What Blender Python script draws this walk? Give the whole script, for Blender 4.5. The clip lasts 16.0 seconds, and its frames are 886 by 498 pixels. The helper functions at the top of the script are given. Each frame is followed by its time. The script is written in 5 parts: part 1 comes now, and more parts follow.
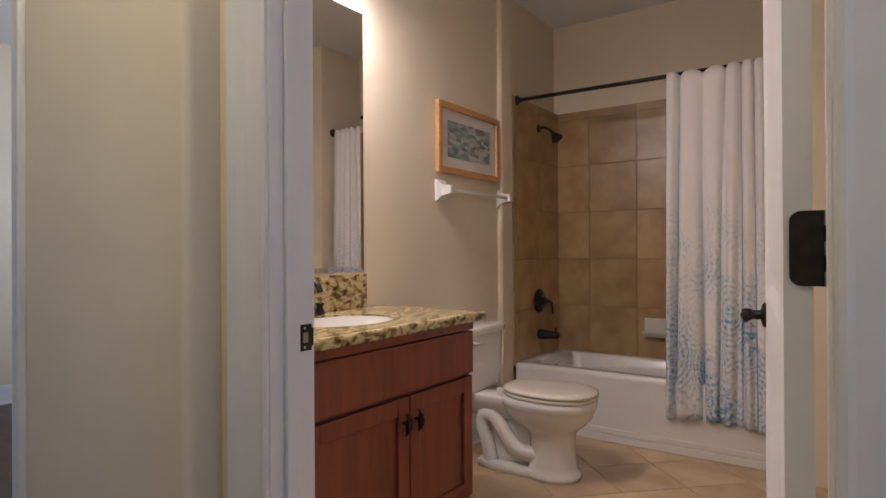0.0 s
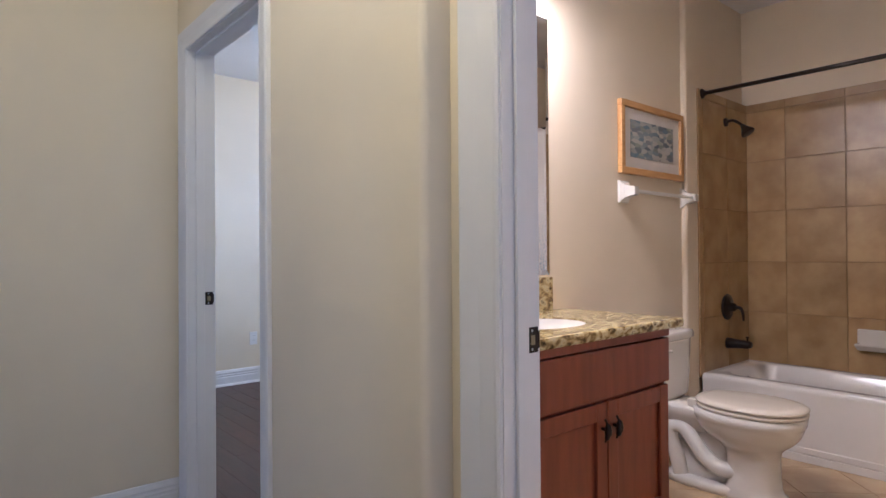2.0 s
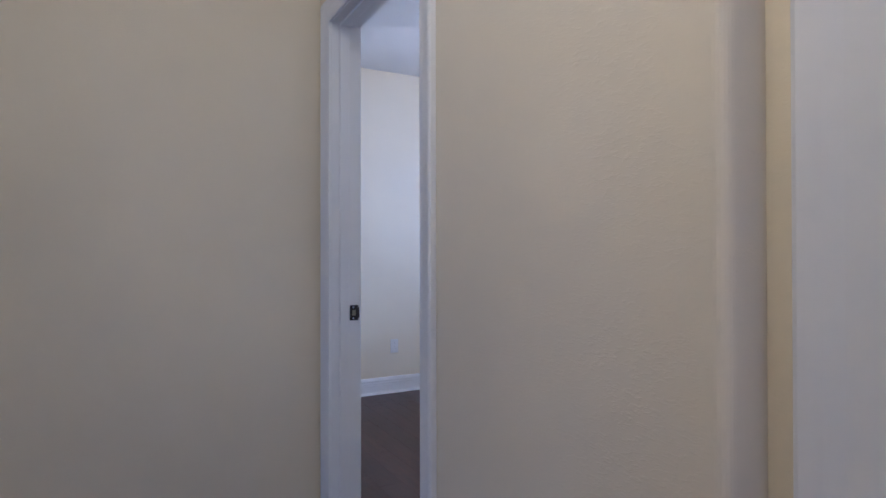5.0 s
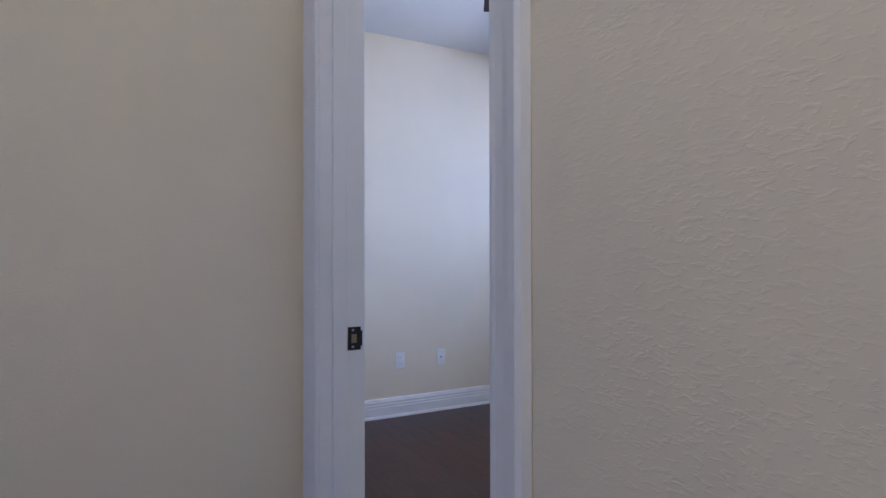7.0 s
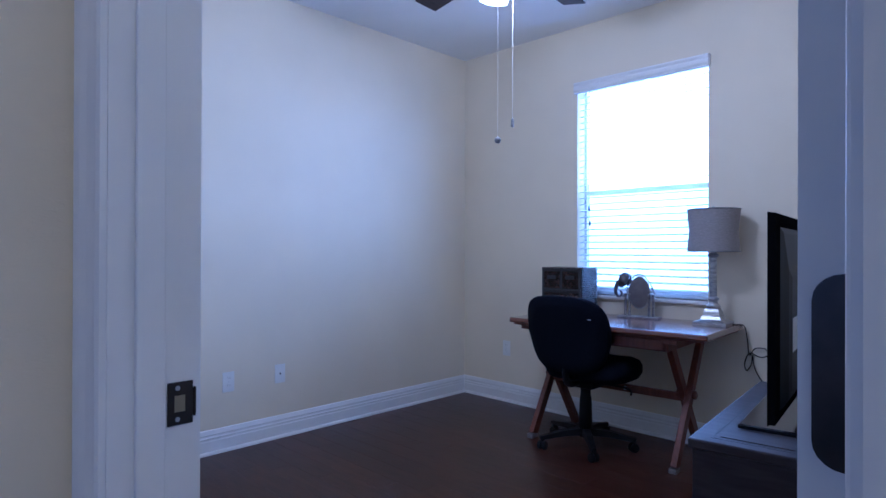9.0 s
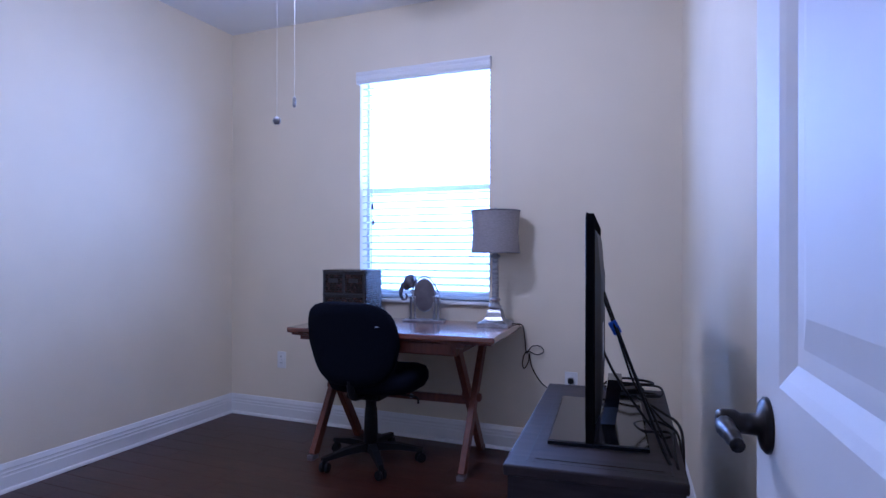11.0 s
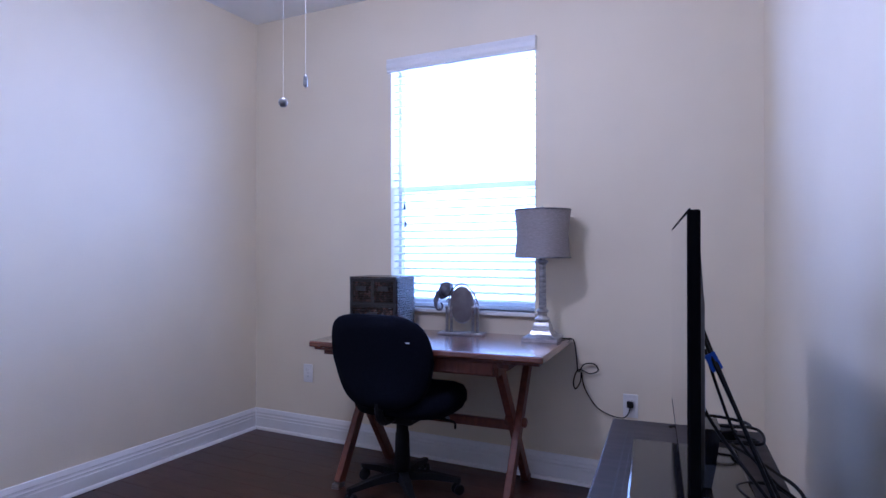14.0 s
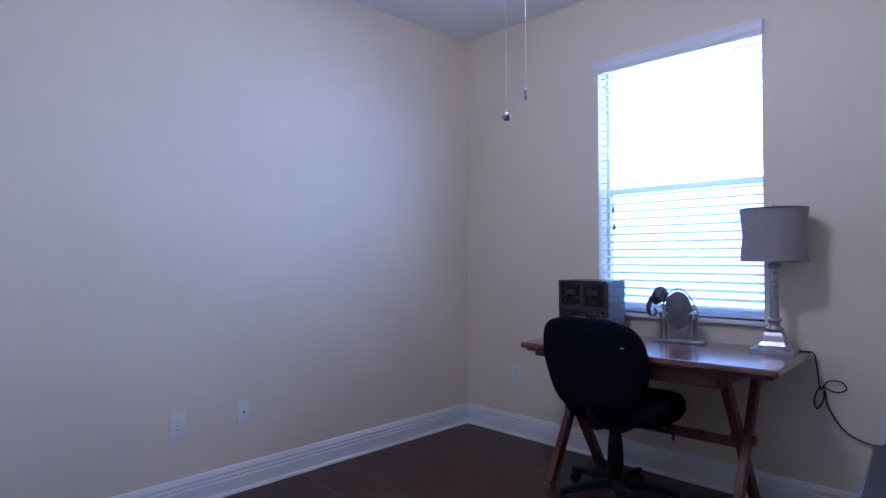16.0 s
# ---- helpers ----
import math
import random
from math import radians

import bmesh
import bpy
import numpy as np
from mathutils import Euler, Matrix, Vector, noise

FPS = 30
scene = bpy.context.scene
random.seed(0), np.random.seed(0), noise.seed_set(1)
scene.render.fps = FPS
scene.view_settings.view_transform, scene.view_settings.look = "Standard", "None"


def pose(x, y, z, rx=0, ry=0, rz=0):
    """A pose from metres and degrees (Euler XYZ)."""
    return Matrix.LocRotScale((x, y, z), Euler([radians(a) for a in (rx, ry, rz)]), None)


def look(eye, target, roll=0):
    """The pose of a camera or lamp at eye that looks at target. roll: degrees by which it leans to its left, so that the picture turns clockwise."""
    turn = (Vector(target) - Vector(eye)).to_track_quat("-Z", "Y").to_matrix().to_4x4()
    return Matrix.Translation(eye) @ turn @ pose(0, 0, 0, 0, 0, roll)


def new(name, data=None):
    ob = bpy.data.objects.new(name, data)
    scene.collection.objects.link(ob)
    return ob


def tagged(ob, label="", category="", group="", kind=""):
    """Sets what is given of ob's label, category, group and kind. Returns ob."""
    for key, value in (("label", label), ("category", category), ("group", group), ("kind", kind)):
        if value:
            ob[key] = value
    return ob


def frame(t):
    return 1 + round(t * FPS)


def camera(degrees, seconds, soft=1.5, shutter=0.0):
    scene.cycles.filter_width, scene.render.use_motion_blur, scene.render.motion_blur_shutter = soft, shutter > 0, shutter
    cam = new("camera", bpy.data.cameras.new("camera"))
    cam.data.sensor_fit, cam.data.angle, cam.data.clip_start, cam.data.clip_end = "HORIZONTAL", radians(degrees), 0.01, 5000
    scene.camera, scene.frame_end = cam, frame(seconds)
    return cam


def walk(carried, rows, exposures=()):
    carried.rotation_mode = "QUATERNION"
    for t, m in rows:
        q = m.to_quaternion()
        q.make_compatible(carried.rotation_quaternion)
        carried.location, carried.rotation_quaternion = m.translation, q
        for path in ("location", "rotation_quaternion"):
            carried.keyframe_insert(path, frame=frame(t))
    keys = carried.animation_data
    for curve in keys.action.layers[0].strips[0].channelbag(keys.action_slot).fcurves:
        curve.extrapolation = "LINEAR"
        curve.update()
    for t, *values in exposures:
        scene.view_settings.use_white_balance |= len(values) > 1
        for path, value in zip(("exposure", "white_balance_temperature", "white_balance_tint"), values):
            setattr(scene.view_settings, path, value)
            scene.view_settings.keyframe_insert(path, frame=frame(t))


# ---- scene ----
cam = camera(74.0, 16.0)
PATH = [
    (0, (0.299, 0.087, 1.142), (-0.846, 1.727, 1.149), -0.3),
    (0.5, (0.276, 0.025, 1.133), (-0.966, 1.624, 1.15), -0.3),
    (1, (0.251, 0.001, 1.141), (-1.074, 1.499, 1.157), -0.3),
    (1.5, (0.223, -0.025, 1.145), (-1.196, 1.385, 1.16), -0.4),
    (2, (0.195, -0.052, 1.151), (-1.322, 1.251, 1.167), -0.4),
    (2.5, (0.171, -0.066, 1.157), (-1.441, 1.118, 1.172), -0.4),
    (3, (0.155, -0.075, 1.164), (-1.536, 0.993, 1.182), -0.5),
    (3.5, (0.091, -0.078, 1.184), (-1.64, 0.924, 1.198), -0.5),
    (4, (-0.032, -0.023, 1.18), (-1.787, 0.937, 1.197), -0.8),
    (6.5, (-0.912, 0.295, 1.188), (-2.674, 1.241, 1.201), 0.4),
    (7, (-1.099, 0.367, 1.170), (-2.857, 1.32, 1.186), -0.1),
    (7.5, (-1.308, 0.413, 1.184), (-3.046, 1.402, 1.189), 0.1),
    (8, (-1.481, 0.475, 1.164), (-3.153, 1.572, 1.173), -0.1),
    (8.5, (-1.606, 0.525, 1.161), (-3.157, 1.787, 1.169), -0.0),
    (9, (-1.7, 0.56, 1.164), (-3.104, 1.984, 1.17), 0.2),
    (9.5, (-1.795, 0.579, 1.174), (-2.964, 2.202, 1.18), 0.2),
    (10, (-1.856, 0.618, 1.171), (-2.776, 2.395, 1.178), 0.3),
    (12.5, (-2.019, 1.07, 1.19), (-2.742, 2.934, 1.195), 0.1),
    (13, (-2.037, 1.101, 1.193), (-2.779, 2.958, 1.198), 0.0),
    (13.5, (-2.053, 1.123, 1.193), (-2.852, 2.956, 1.2), 0.0),
    (14, (-2.088, 1.138, 1.194), (-2.973, 2.931, 1.203), 0.0),
    (14.5, (-2.118, 1.139, 1.195), (-3.103, 2.88, 1.206), -0.1),
    (15, (-2.121, 1.113, 1.201), (-3.231, 2.777, 1.213), -0.2),
    (15.5, (-2.128, 1.085, 1.201), (-3.393, 2.634, 1.219), -0.3),
    (16, (-2.115, 1.04, 1.198), (-3.53, 2.454, 1.22), -0.3),
]
EXPOSURES = [(0.0, -0.13, 5000, 16), (1.0, 0.12, 4830, 17), (1.6, 0.36, 4700, 17), (3.5, 0.28, 4500, 20), (4.2, 0.08, 4420, 21), (7.0, 0.02, 4420, 21), (8.2, 0.08, 4150, 23),
             (9.0, -0.12, 3930, 23), (9.5, -0.2, 3840, 27), (10.0, 0.02, 3980, 30), (12.5, 0.0, 4180, 34), (14.5, 0.16, 4320, 33), (15.2, 0.08, 4310, 33), (16.0, -0.35, 4280, 31)]
walk(cam, [(t, look(eye, target, roll)) for t, eye, target, roll in PATH], EXPOSURES)

# ---------- light and exposure ----------
world = bpy.data.worlds.new("world")
scene.world = world
world.use_nodes = True
sky = world.node_tree.nodes.new("ShaderNodeTexSky")
sky.sky_type, sky.sun_disc = "NISHITA", False
sky.sun_elevation, sky.sun_rotation = radians(50), radians(150)
world.node_tree.nodes["Background"].inputs["Strength"].default_value = 0.1
world.node_tree.links.new(sky.outputs[0], world.node_tree.nodes["Background"].inputs[0])


def area_lamp(name, where, target, w, h, watts, colour):
    d = bpy.data.lights.new(name, "AREA")
    d.shape, d.size, d.size_y, d.energy, d.color = "RECTANGLE", w, h, watts, colour
    o = new(name, d)
    o.matrix_world = look(where, target)
    return o


area_lamp("sky_daylight", (-3.48, 4.36, 1.97), (-3.48, 0, 1.9), 0.96, 0.76, 33, (0.62, 0.76, 1.0))
area_lamp("ground_daylight", (-3.48, 4.36, 1.22), (-3.48, 0, 1.2), 0.96, 0.72, 11, (0.68, 0.83, 1.0))
# Fill lamp standing in for an assumed, unseen window across the hall.
area_lamp("bedroom_fill", (-2.2, -2.35, 1.5), (-2.2, 0, 1.4), 1.0, 1.3, 7.5, (0.64, 0.75, 1.0))
# Added bluish fill for the hall's end wall; the closed east end has no window.
area_lamp("hall_end_fill", (1.27, 0.3, 1.5), (-2.0, 0.3, 1.3), 0.8, 1.3, 4.5, (0.66, 0.76, 1.0))


def bulb(name, where, watts, colour, radius):
    d = bpy.data.lights.new(name, "POINT")
    d.energy, d.color, d.shadow_soft_size = watts, colour, radius
    o = new(name, d)
    o.location = where
    return o


bulb("hall_bulb", (-0.8, 0.2, 2.6), 17, (1.0, 0.79, 0.42), 0.1)
for i in range(3):
    bulb("vanity_bulb", (-1.38, 1.3 + 0.3 * i, 2.335), 28.0, (1.0, 0.76, 0.56), 0.05)
for i in range(3):
    a = radians(30 + 120 * i)
    bulb("fan_bulb", (-3.24 + 0.09 * math.cos(a), 2.49 + 0.09 * math.sin(a), 2.27), 10.0, (1.0, 0.81, 0.58), 0.022)


# ---------- materials ----------
def material(name, colour, rough=0.5, metal=0.0, colour2=None, scale=6.0, stretch=(1, 1, 1), detail=6.0,
             bump=0.0, bump_scale=60.0, bump_dist=0.002, vary=0.0, coat=0.0, lo=0.35, hi=0.65):
    m = bpy.data.materials.new(name)
    m.use_nodes = True
    n, l = m.node_tree.nodes, m.node_tree.links
    b = n["Principled BSDF"]
    b.inputs["Roughness"].default_value, b.inputs["Metallic"].default_value = rough, metal
    b.inputs["Coat Weight"].default_value = coat
    tc = n.new("ShaderNodeTexCoord")
    mp = n.new("ShaderNodeMapping")
    mp.inputs["Scale"].default_value = stretch
    l.new(tc.outputs["Object"], mp.inputs[0])
    out = None
    c2 = colour2 or tuple(c * 0.93 for c in colour)
    info = n.new("ShaderNodeObjectInfo")
    off = n.new("ShaderNodeVectorMath")
    off.operation = "ADD"
    sc = n.new("ShaderNodeVectorMath")
    sc.operation = "SCALE"
    sc.inputs[0].default_value = (37, 23, 11)
    l.new(info.outputs["Random"], sc.inputs["Scale"])
    l.new(mp.outputs[0], off.inputs[0])
    if vary:
        l.new(sc.outputs[0], off.inputs[1])
    t = n.new("ShaderNodeTexNoise")
    t.inputs["Scale"].default_value, t.inputs["Detail"].default_value = scale, detail
    l.new(off.outputs[0], t.inputs[0])
    ramp = n.new("ShaderNodeMapRange")
    ramp.inputs[1].default_value, ramp.inputs[2].default_value = lo, hi
    l.new(t.outputs[0], ramp.inputs[0])
    mix = n.new("ShaderNodeMix")
    mix.data_type = "RGBA"
    l.new(ramp.outputs[0], mix.inputs[0])
    mix.inputs[6].default_value, mix.inputs[7].default_value = (*colour, 1), (*c2, 1)
    out = mix.outputs[2]
    if vary:
        hs = n.new("ShaderNodeHueSaturation")
        mr = n.new("ShaderNodeMapRange")
        mr.inputs[3].default_value, mr.inputs[4].default_value = 1 - vary, 1 + vary
        l.new(info.outputs["Random"], mr.inputs[0])
        l.new(mr.outputs[0], hs.inputs["Value"])
        l.new(out, hs.inputs["Color"])
        out = hs.outputs[0]
    l.new(out, b.inputs["Base Color"])
    if bump:
        bt = n.new("ShaderNodeTexNoise")
        bt.inputs["Scale"].default_value, bt.inputs["Detail"].default_value = bump_scale, 3
        l.new(off.outputs[0], bt.inputs[0])
        bn = n.new("ShaderNodeBump")
        bn.inputs["Strength"].default_value, bn.inputs["Distance"].default_value = bump, bump_dist
        l.new(bt.outputs[0], bn.inputs["Height"])
        l.new(bn.outputs[0], b.inputs["Normal"])
    return m


def plaster(name, colour):
    """Painted drywall with a hand-troweled, knocked-down relief."""
    m = material(name, colour, rough=0.8, colour2=tuple(c * 0.95 for c in colour), scale=1.6, detail=3)
    n, l = m.node_tree.nodes, m.node_tree.links
    n["Principled BSDF"].inputs["Specular IOR Level"].default_value = 0.3
    tc = n.new("ShaderNodeTexCoord")
    mp = n.new("ShaderNodeMapping")
    mp.inputs["Scale"].default_value = (1, 1, 2.5)
    l.new(tc.outputs["Object"], mp.inputs[0])
    a = n.new("ShaderNodeTexNoise")
    a.inputs["Scale"].default_value, a.inputs["Detail"].default_value = 74, 3.0
    a.inputs["Distortion"].default_value = 0.8
    l.new(mp.outputs[0], a.inputs[0])
    r = n.new("ShaderNodeMapRange")
    r.interpolation_type = "SMOOTHSTEP"
    r.inputs[1].default_value, r.inputs[2].default_value = 0.5, 0.66
    l.new(a.outputs[0], r.inputs[0])
    f = n.new("ShaderNodeTexNoise")
    f.inputs["Scale"].default_value = 260
    l.new(tc.outputs["Object"], f.inputs[0])
    ad = n.new("ShaderNodeMath")
    ad.operation = "MULTIPLY_ADD"
    ad.inputs[1].default_value = 0.12
    l.new(f.outputs[0], ad.inputs[0])
    l.new(r.outputs[0], ad.inputs[2])
    bn = n.new("ShaderNodeBump")
    bn.inputs["Strength"].default_value, bn.inputs["Distance"].default_value = 0.15, 0.0018
    l.new(ad.outputs[0], bn.inputs["Height"])
    l.new(bn.outputs[0], n["Principled BSDF"].inputs["Normal"])
    return m


def glow(name, colour, strength):
    m = bpy.data.materials.new(name)
    m.use_nodes = True
    b = m.node_tree.nodes["Principled BSDF"]
    b.inputs["Base Color"].default_value = (*colour, 1)
    b.inputs["Emission Color"].default_value = (*colour, 1)
    b.inputs["Emission Strength"].default_value = strength
    return m


def clear_glass(name):
    m = bpy.data.materials.new(name)
    m.use_nodes = True
    b = m.node_tree.nodes["Principled BSDF"]
    b.inputs["Transmission Weight"].default_value, b.inputs["Roughness"].default_value = 1.0, 0.0
    b.inputs["IOR"].default_value = 1.45
    return m


WALL = plaster("cream_wall_paint", (0.75, 0.672, 0.515))
BATHWALL = plaster("bath_wall_paint", (0.76, 0.675, 0.53))
CEIL = plaster("ceiling_paint", (0.8, 0.8, 0.79))
TRIM = material("white_trim_paint", (0.75, 0.74, 0.73), rough=0.5, colour2=(0.71, 0.705, 0.7), scale=3, bump=0.08, bump_scale=40)
WOODFLOOR = material("dark_wood_floor", (0.022, 0.0075, 0.005), rough=0.3, colour2=(0.058, 0.019, 0.012), scale=5, stretch=(1.2, 7, 7), detail=10, vary=0.16, bump=0.25, bump_scale=22, lo=0.3, hi=0.72)
DESKWOOD = material("cherry_wood", (0.105, 0.026, 0.012), rough=0.26, colour2=(0.165, 0.044, 0.02), scale=7, stretch=(1, 9, 9), detail=8, coat=1.0)
LEGWOOD = material("cherry_leg_wood", (0.085, 0.021, 0.01), rough=0.4, colour2=(0.14, 0.037, 0.017), scale=7, stretch=(9, 9, 1), detail=8)
DESKWOOD.node_tree.nodes["Principled BSDF"].inputs["Coat Roughness"].default_value = 0.19
DESKWOOD.node_tree.nodes["Principled BSDF"].inputs["Coat IOR"].default_value = 1.75
CABWOOD = material("maple_cabinet_wood", (0.17, 0.04, 0.017), rough=0.36, colour2=(0.225, 0.056, 0.024), scale=4, stretch=(6, 6, 0.9), detail=7)
BLACKWOOD = material("espresso_wood", (0.018, 0.013, 0.014), rough=0.5, colour2=(0.04, 0.03, 0.028), scale=5, stretch=(7, 1, 7))
BRONZE = material("oil_rubbed_bronze", (0.02, 0.018, 0.017), rough=0.35, metal=0.7, colour2=(0.035, 0.028, 0.024), scale=30)
CERAMIC = material("white_porcelain", (0.8, 0.78, 0.74), rough=0.08, colour2=(0.78, 0.76, 0.72), scale=2, coat=0.4)
BONE = material("bone_plastic_seat", (0.78, 0.73, 0.64), rough=0.2)
ENAMEL = material("white_tub_enamel", (0.82, 0.8, 0.78), rough=0.16, scale=3)
TILE = material("tan_travertine_tile", (0.47, 0.33, 0.155), rough=0.3, colour2=(0.345, 0.22, 0.095), scale=6, detail=9, vary=0.1, bump=0.1, bump_scale=25)
FLOORTILE = material("beige_floor_tile", (0.62, 0.47, 0.28), rough=0.25, colour2=(0.5, 0.36, 0.21), scale=5, detail=8, vary=0.07, bump=0.08, bump_scale=20)
GROUT = material("brown_grout", (0.33, 0.225, 0.115), rough=0.9, scale=60)
FGROUT = material("tan_grout", (0.55, 0.415, 0.25), rough=0.9, scale=60)
FABRIC = material("black_chair_fabric", (0.004, 0.005, 0.011), rough=1.0, colour2=(0.007, 0.008, 0.015), scale=200, bump=0.3, bump_scale=500)
FABRIC.node_tree.nodes["Principled BSDF"].inputs["Specular IOR Level"].default_value = 0.08
PLASTIC = material("black_plastic", (0.009, 0.009, 0.011), rough=0.5, scale=20)
SCREEN = material("glossy_tv_screen", (0.006, 0.006, 0.008), rough=0.03, scale=4, coat=1.0)
GLOSSBLACK = material("gloss_black_plastic", (0.008, 0.008, 0.01), rough=0.1, scale=10)
BEZEL = material("satin_black_bezel", (0.006, 0.006, 0.007), rough=0.4, scale=20)
BEZEL.node_tree.nodes["Principled BSDF"].inputs["Specular IOR Level"].default_value = 0.0
TAG = material("pale_paper_label", (0.6, 0.6, 0.6), rough=0.6, scale=30)
BLUETAG = material("blue_tape", (0.01, 0.07, 0.5), rough=0.5, scale=20)
PEWTER = material("brushed_pewter", (0.48, 0.48, 0.5), rough=0.33, metal=0.9, colour2=(0.27, 0.27, 0.28), scale=25, stretch=(1, 1, 4))
BRASS = material("worn_brass", (0.3, 0.25, 0.15), rough=0.4, metal=0.8, scale=40)
DARKPEWTER = material("dark_pewter", (0.24, 0.24, 0.27), rough=0.35, metal=0.8, colour2=(0.08, 0.08, 0.1), scale=30)
SHADE = material("grey_linen_shade", (0.31, 0.285, 0.29), rough=0.9, colour2=(0.235, 0.215, 0.22), scale=60, stretch=(1, 1, 6), bump=0.3, bump_scale=300)
for dull, level in ((BLACKWOOD, 0.25), (TRIM, 0.22), (PLASTIC, 0.2), (WOODFLOOR, 0.35)):
    dull.node_tree.nodes["Principled BSDF"].inputs["Specular IOR Level"].default_value = level
# Lighter second colour paints speckled highlights onto the dark brown weave.
WICKER = material("glint_speckled_wicker", (0.006, 0.003, 0.003), rough=0.24, colour2=(0.1, 0.06, 0.048), scale=70, lo=0.5, hi=0.62, bump=0.6, bump_scale=120, bump_dist=0.004)
OVALFACE = material("grey_oval_backing", (0.1, 0.09, 0.1), rough=0.5, colour2=(0.14, 0.13, 0.14), scale=20)
WHITEPLASTIC = material("white_plastic", (0.78, 0.77, 0.74), rough=0.3, scale=10)
SLOT = material("dark_slot", (0.03, 0.03, 0.03), rough=0.6)
SLAT = material("white_faux_wood_slat", (0.82, 0.83, 0.84), rough=0.4, scale=8)
slat_nodes, slat_links = SLAT.node_tree.nodes, SLAT.node_tree.links
through_light = slat_nodes.new("ShaderNodeBsdfTranslucent")
through_light.inputs[0].default_value = (0.8, 0.82, 0.84, 1)
slat_mix = slat_nodes.new("ShaderNodeMixShader")
slat_mix.inputs[0].default_value = 0.6
slat_links.new(slat_nodes["Principled BSDF"].outputs[0], slat_mix.inputs[1])
slat_links.new(through_light.outputs[0], slat_mix.inputs[2])
slat_links.new(slat_mix.outputs[0], slat_nodes["Material Output"].inputs["Surface"])
FRAMEWOOD = material("light_oak_frame", (0.5, 0.28, 0.09), rough=0.4, colour2=(0.6, 0.36, 0.14), scale=8, stretch=(8, 1, 8))
MATBOARD = material("white_mat_board", (0.74, 0.72, 0.7), rough=0.8)
GLASS = clear_glass("window_glass")
GLOBE = glow("lit_frosted_globe", (0.9, 0.96, 1.0), 9)
WARMGLOBE = glow("lit_warm_globe", (1.0, 0.82, 0.6), 9)

MIRROR = bpy.data.materials.new("silvered_mirror")
MIRROR.use_nodes = True
MIRROR.node_tree.nodes["Principled BSDF"].inputs["Metallic"].default_value = 1
MIRROR.node_tree.nodes["Principled BSDF"].inputs["Roughness"].default_value = 0.01
MIRROR.node_tree.nodes["Principled BSDF"].inputs["Base Color"].default_value = (0.88, 0.88, 0.86, 1)


def ramp_material(name, stops, rough, kind="NOISE", scale=10.0, detail=8.0, stretch=(1, 1, 1), distortion=0.0, bump=0.0):
    m = bpy.data.materials.new(name)
    m.use_nodes = True
    n, l = m.node_tree.nodes, m.node_tree.links
    tc = n.new("ShaderNodeTexCoord")
    mp = n.new("ShaderNodeMapping")
    mp.inputs["Scale"].default_value = stretch
    l.new(tc.outputs["Object"], mp.inputs[0])
    t = n.new("ShaderNodeTexNoise" if kind == "NOISE" else "ShaderNodeTexVoronoi")
    t.inputs["Scale"].default_value = scale
    if kind == "NOISE":
        t.inputs["Detail"].default_value, t.inputs["Distortion"].default_value = detail, distortion
        src = t.outputs[0]
    else:
        src = t.outputs["Color"]
    l.new(mp.outputs[0], t.inputs["Vector"])
    r = n.new("ShaderNodeValToRGB")
    r.color_ramp.elements[0].position, r.color_ramp.elements[0].color = stops[0][0], (*stops[0][1], 1)
    r.color_ramp.elements[1].position, r.color_ramp.elements[1].color = stops[-1][0], (*stops[-1][1], 1)
    for p, c in stops[1:-1]:
        r.color_ramp.elements.new(p).color = (*c, 1)
    l.new(src, r.inputs[0])
    b = n["Principled BSDF"]
    b.inputs["Roughness"].default_value = rough
    l.new(r.outputs[0], b.inputs["Base Color"])
    if bump:
        bn = n.new("ShaderNodeBump")
        bn.inputs["Strength"].default_value, bn.inputs["Distance"].default_value = bump, 0.003
        l.new(src, bn.inputs["Height"])
        l.new(bn.outputs[0], b.inputs["Normal"])
    return m


GRANITE = ramp_material("gold_granite", [(0.32, (0.035, 0.025, 0.012)), (0.43, (0.24, 0.165, 0.06)), (0.51, (0.47, 0.37, 0.16)), (0.6, (0.62, 0.54, 0.31)), (0.7, (0.15, 0.11, 0.05))], 0.12, scale=30, detail=12, stretch=(1.9, 0.8, 1.3), distortion=0.35)
ARTPRINT = ramp_material("watercolour_print", [(0.2, (0.5, 0.5, 0.48)), (0.4, (0.13, 0.22, 0.3)), (0.5, (0.5, 0.52, 0.5)), (0.58, (0.3, 0.34, 0.3)), (0.7, (0.09, 0.13, 0.2)), (0.9, (0.55, 0.55, 0.52))], 0.5, kind="VORONOI", scale=34, stretch=(1, 0.6, 1.4))


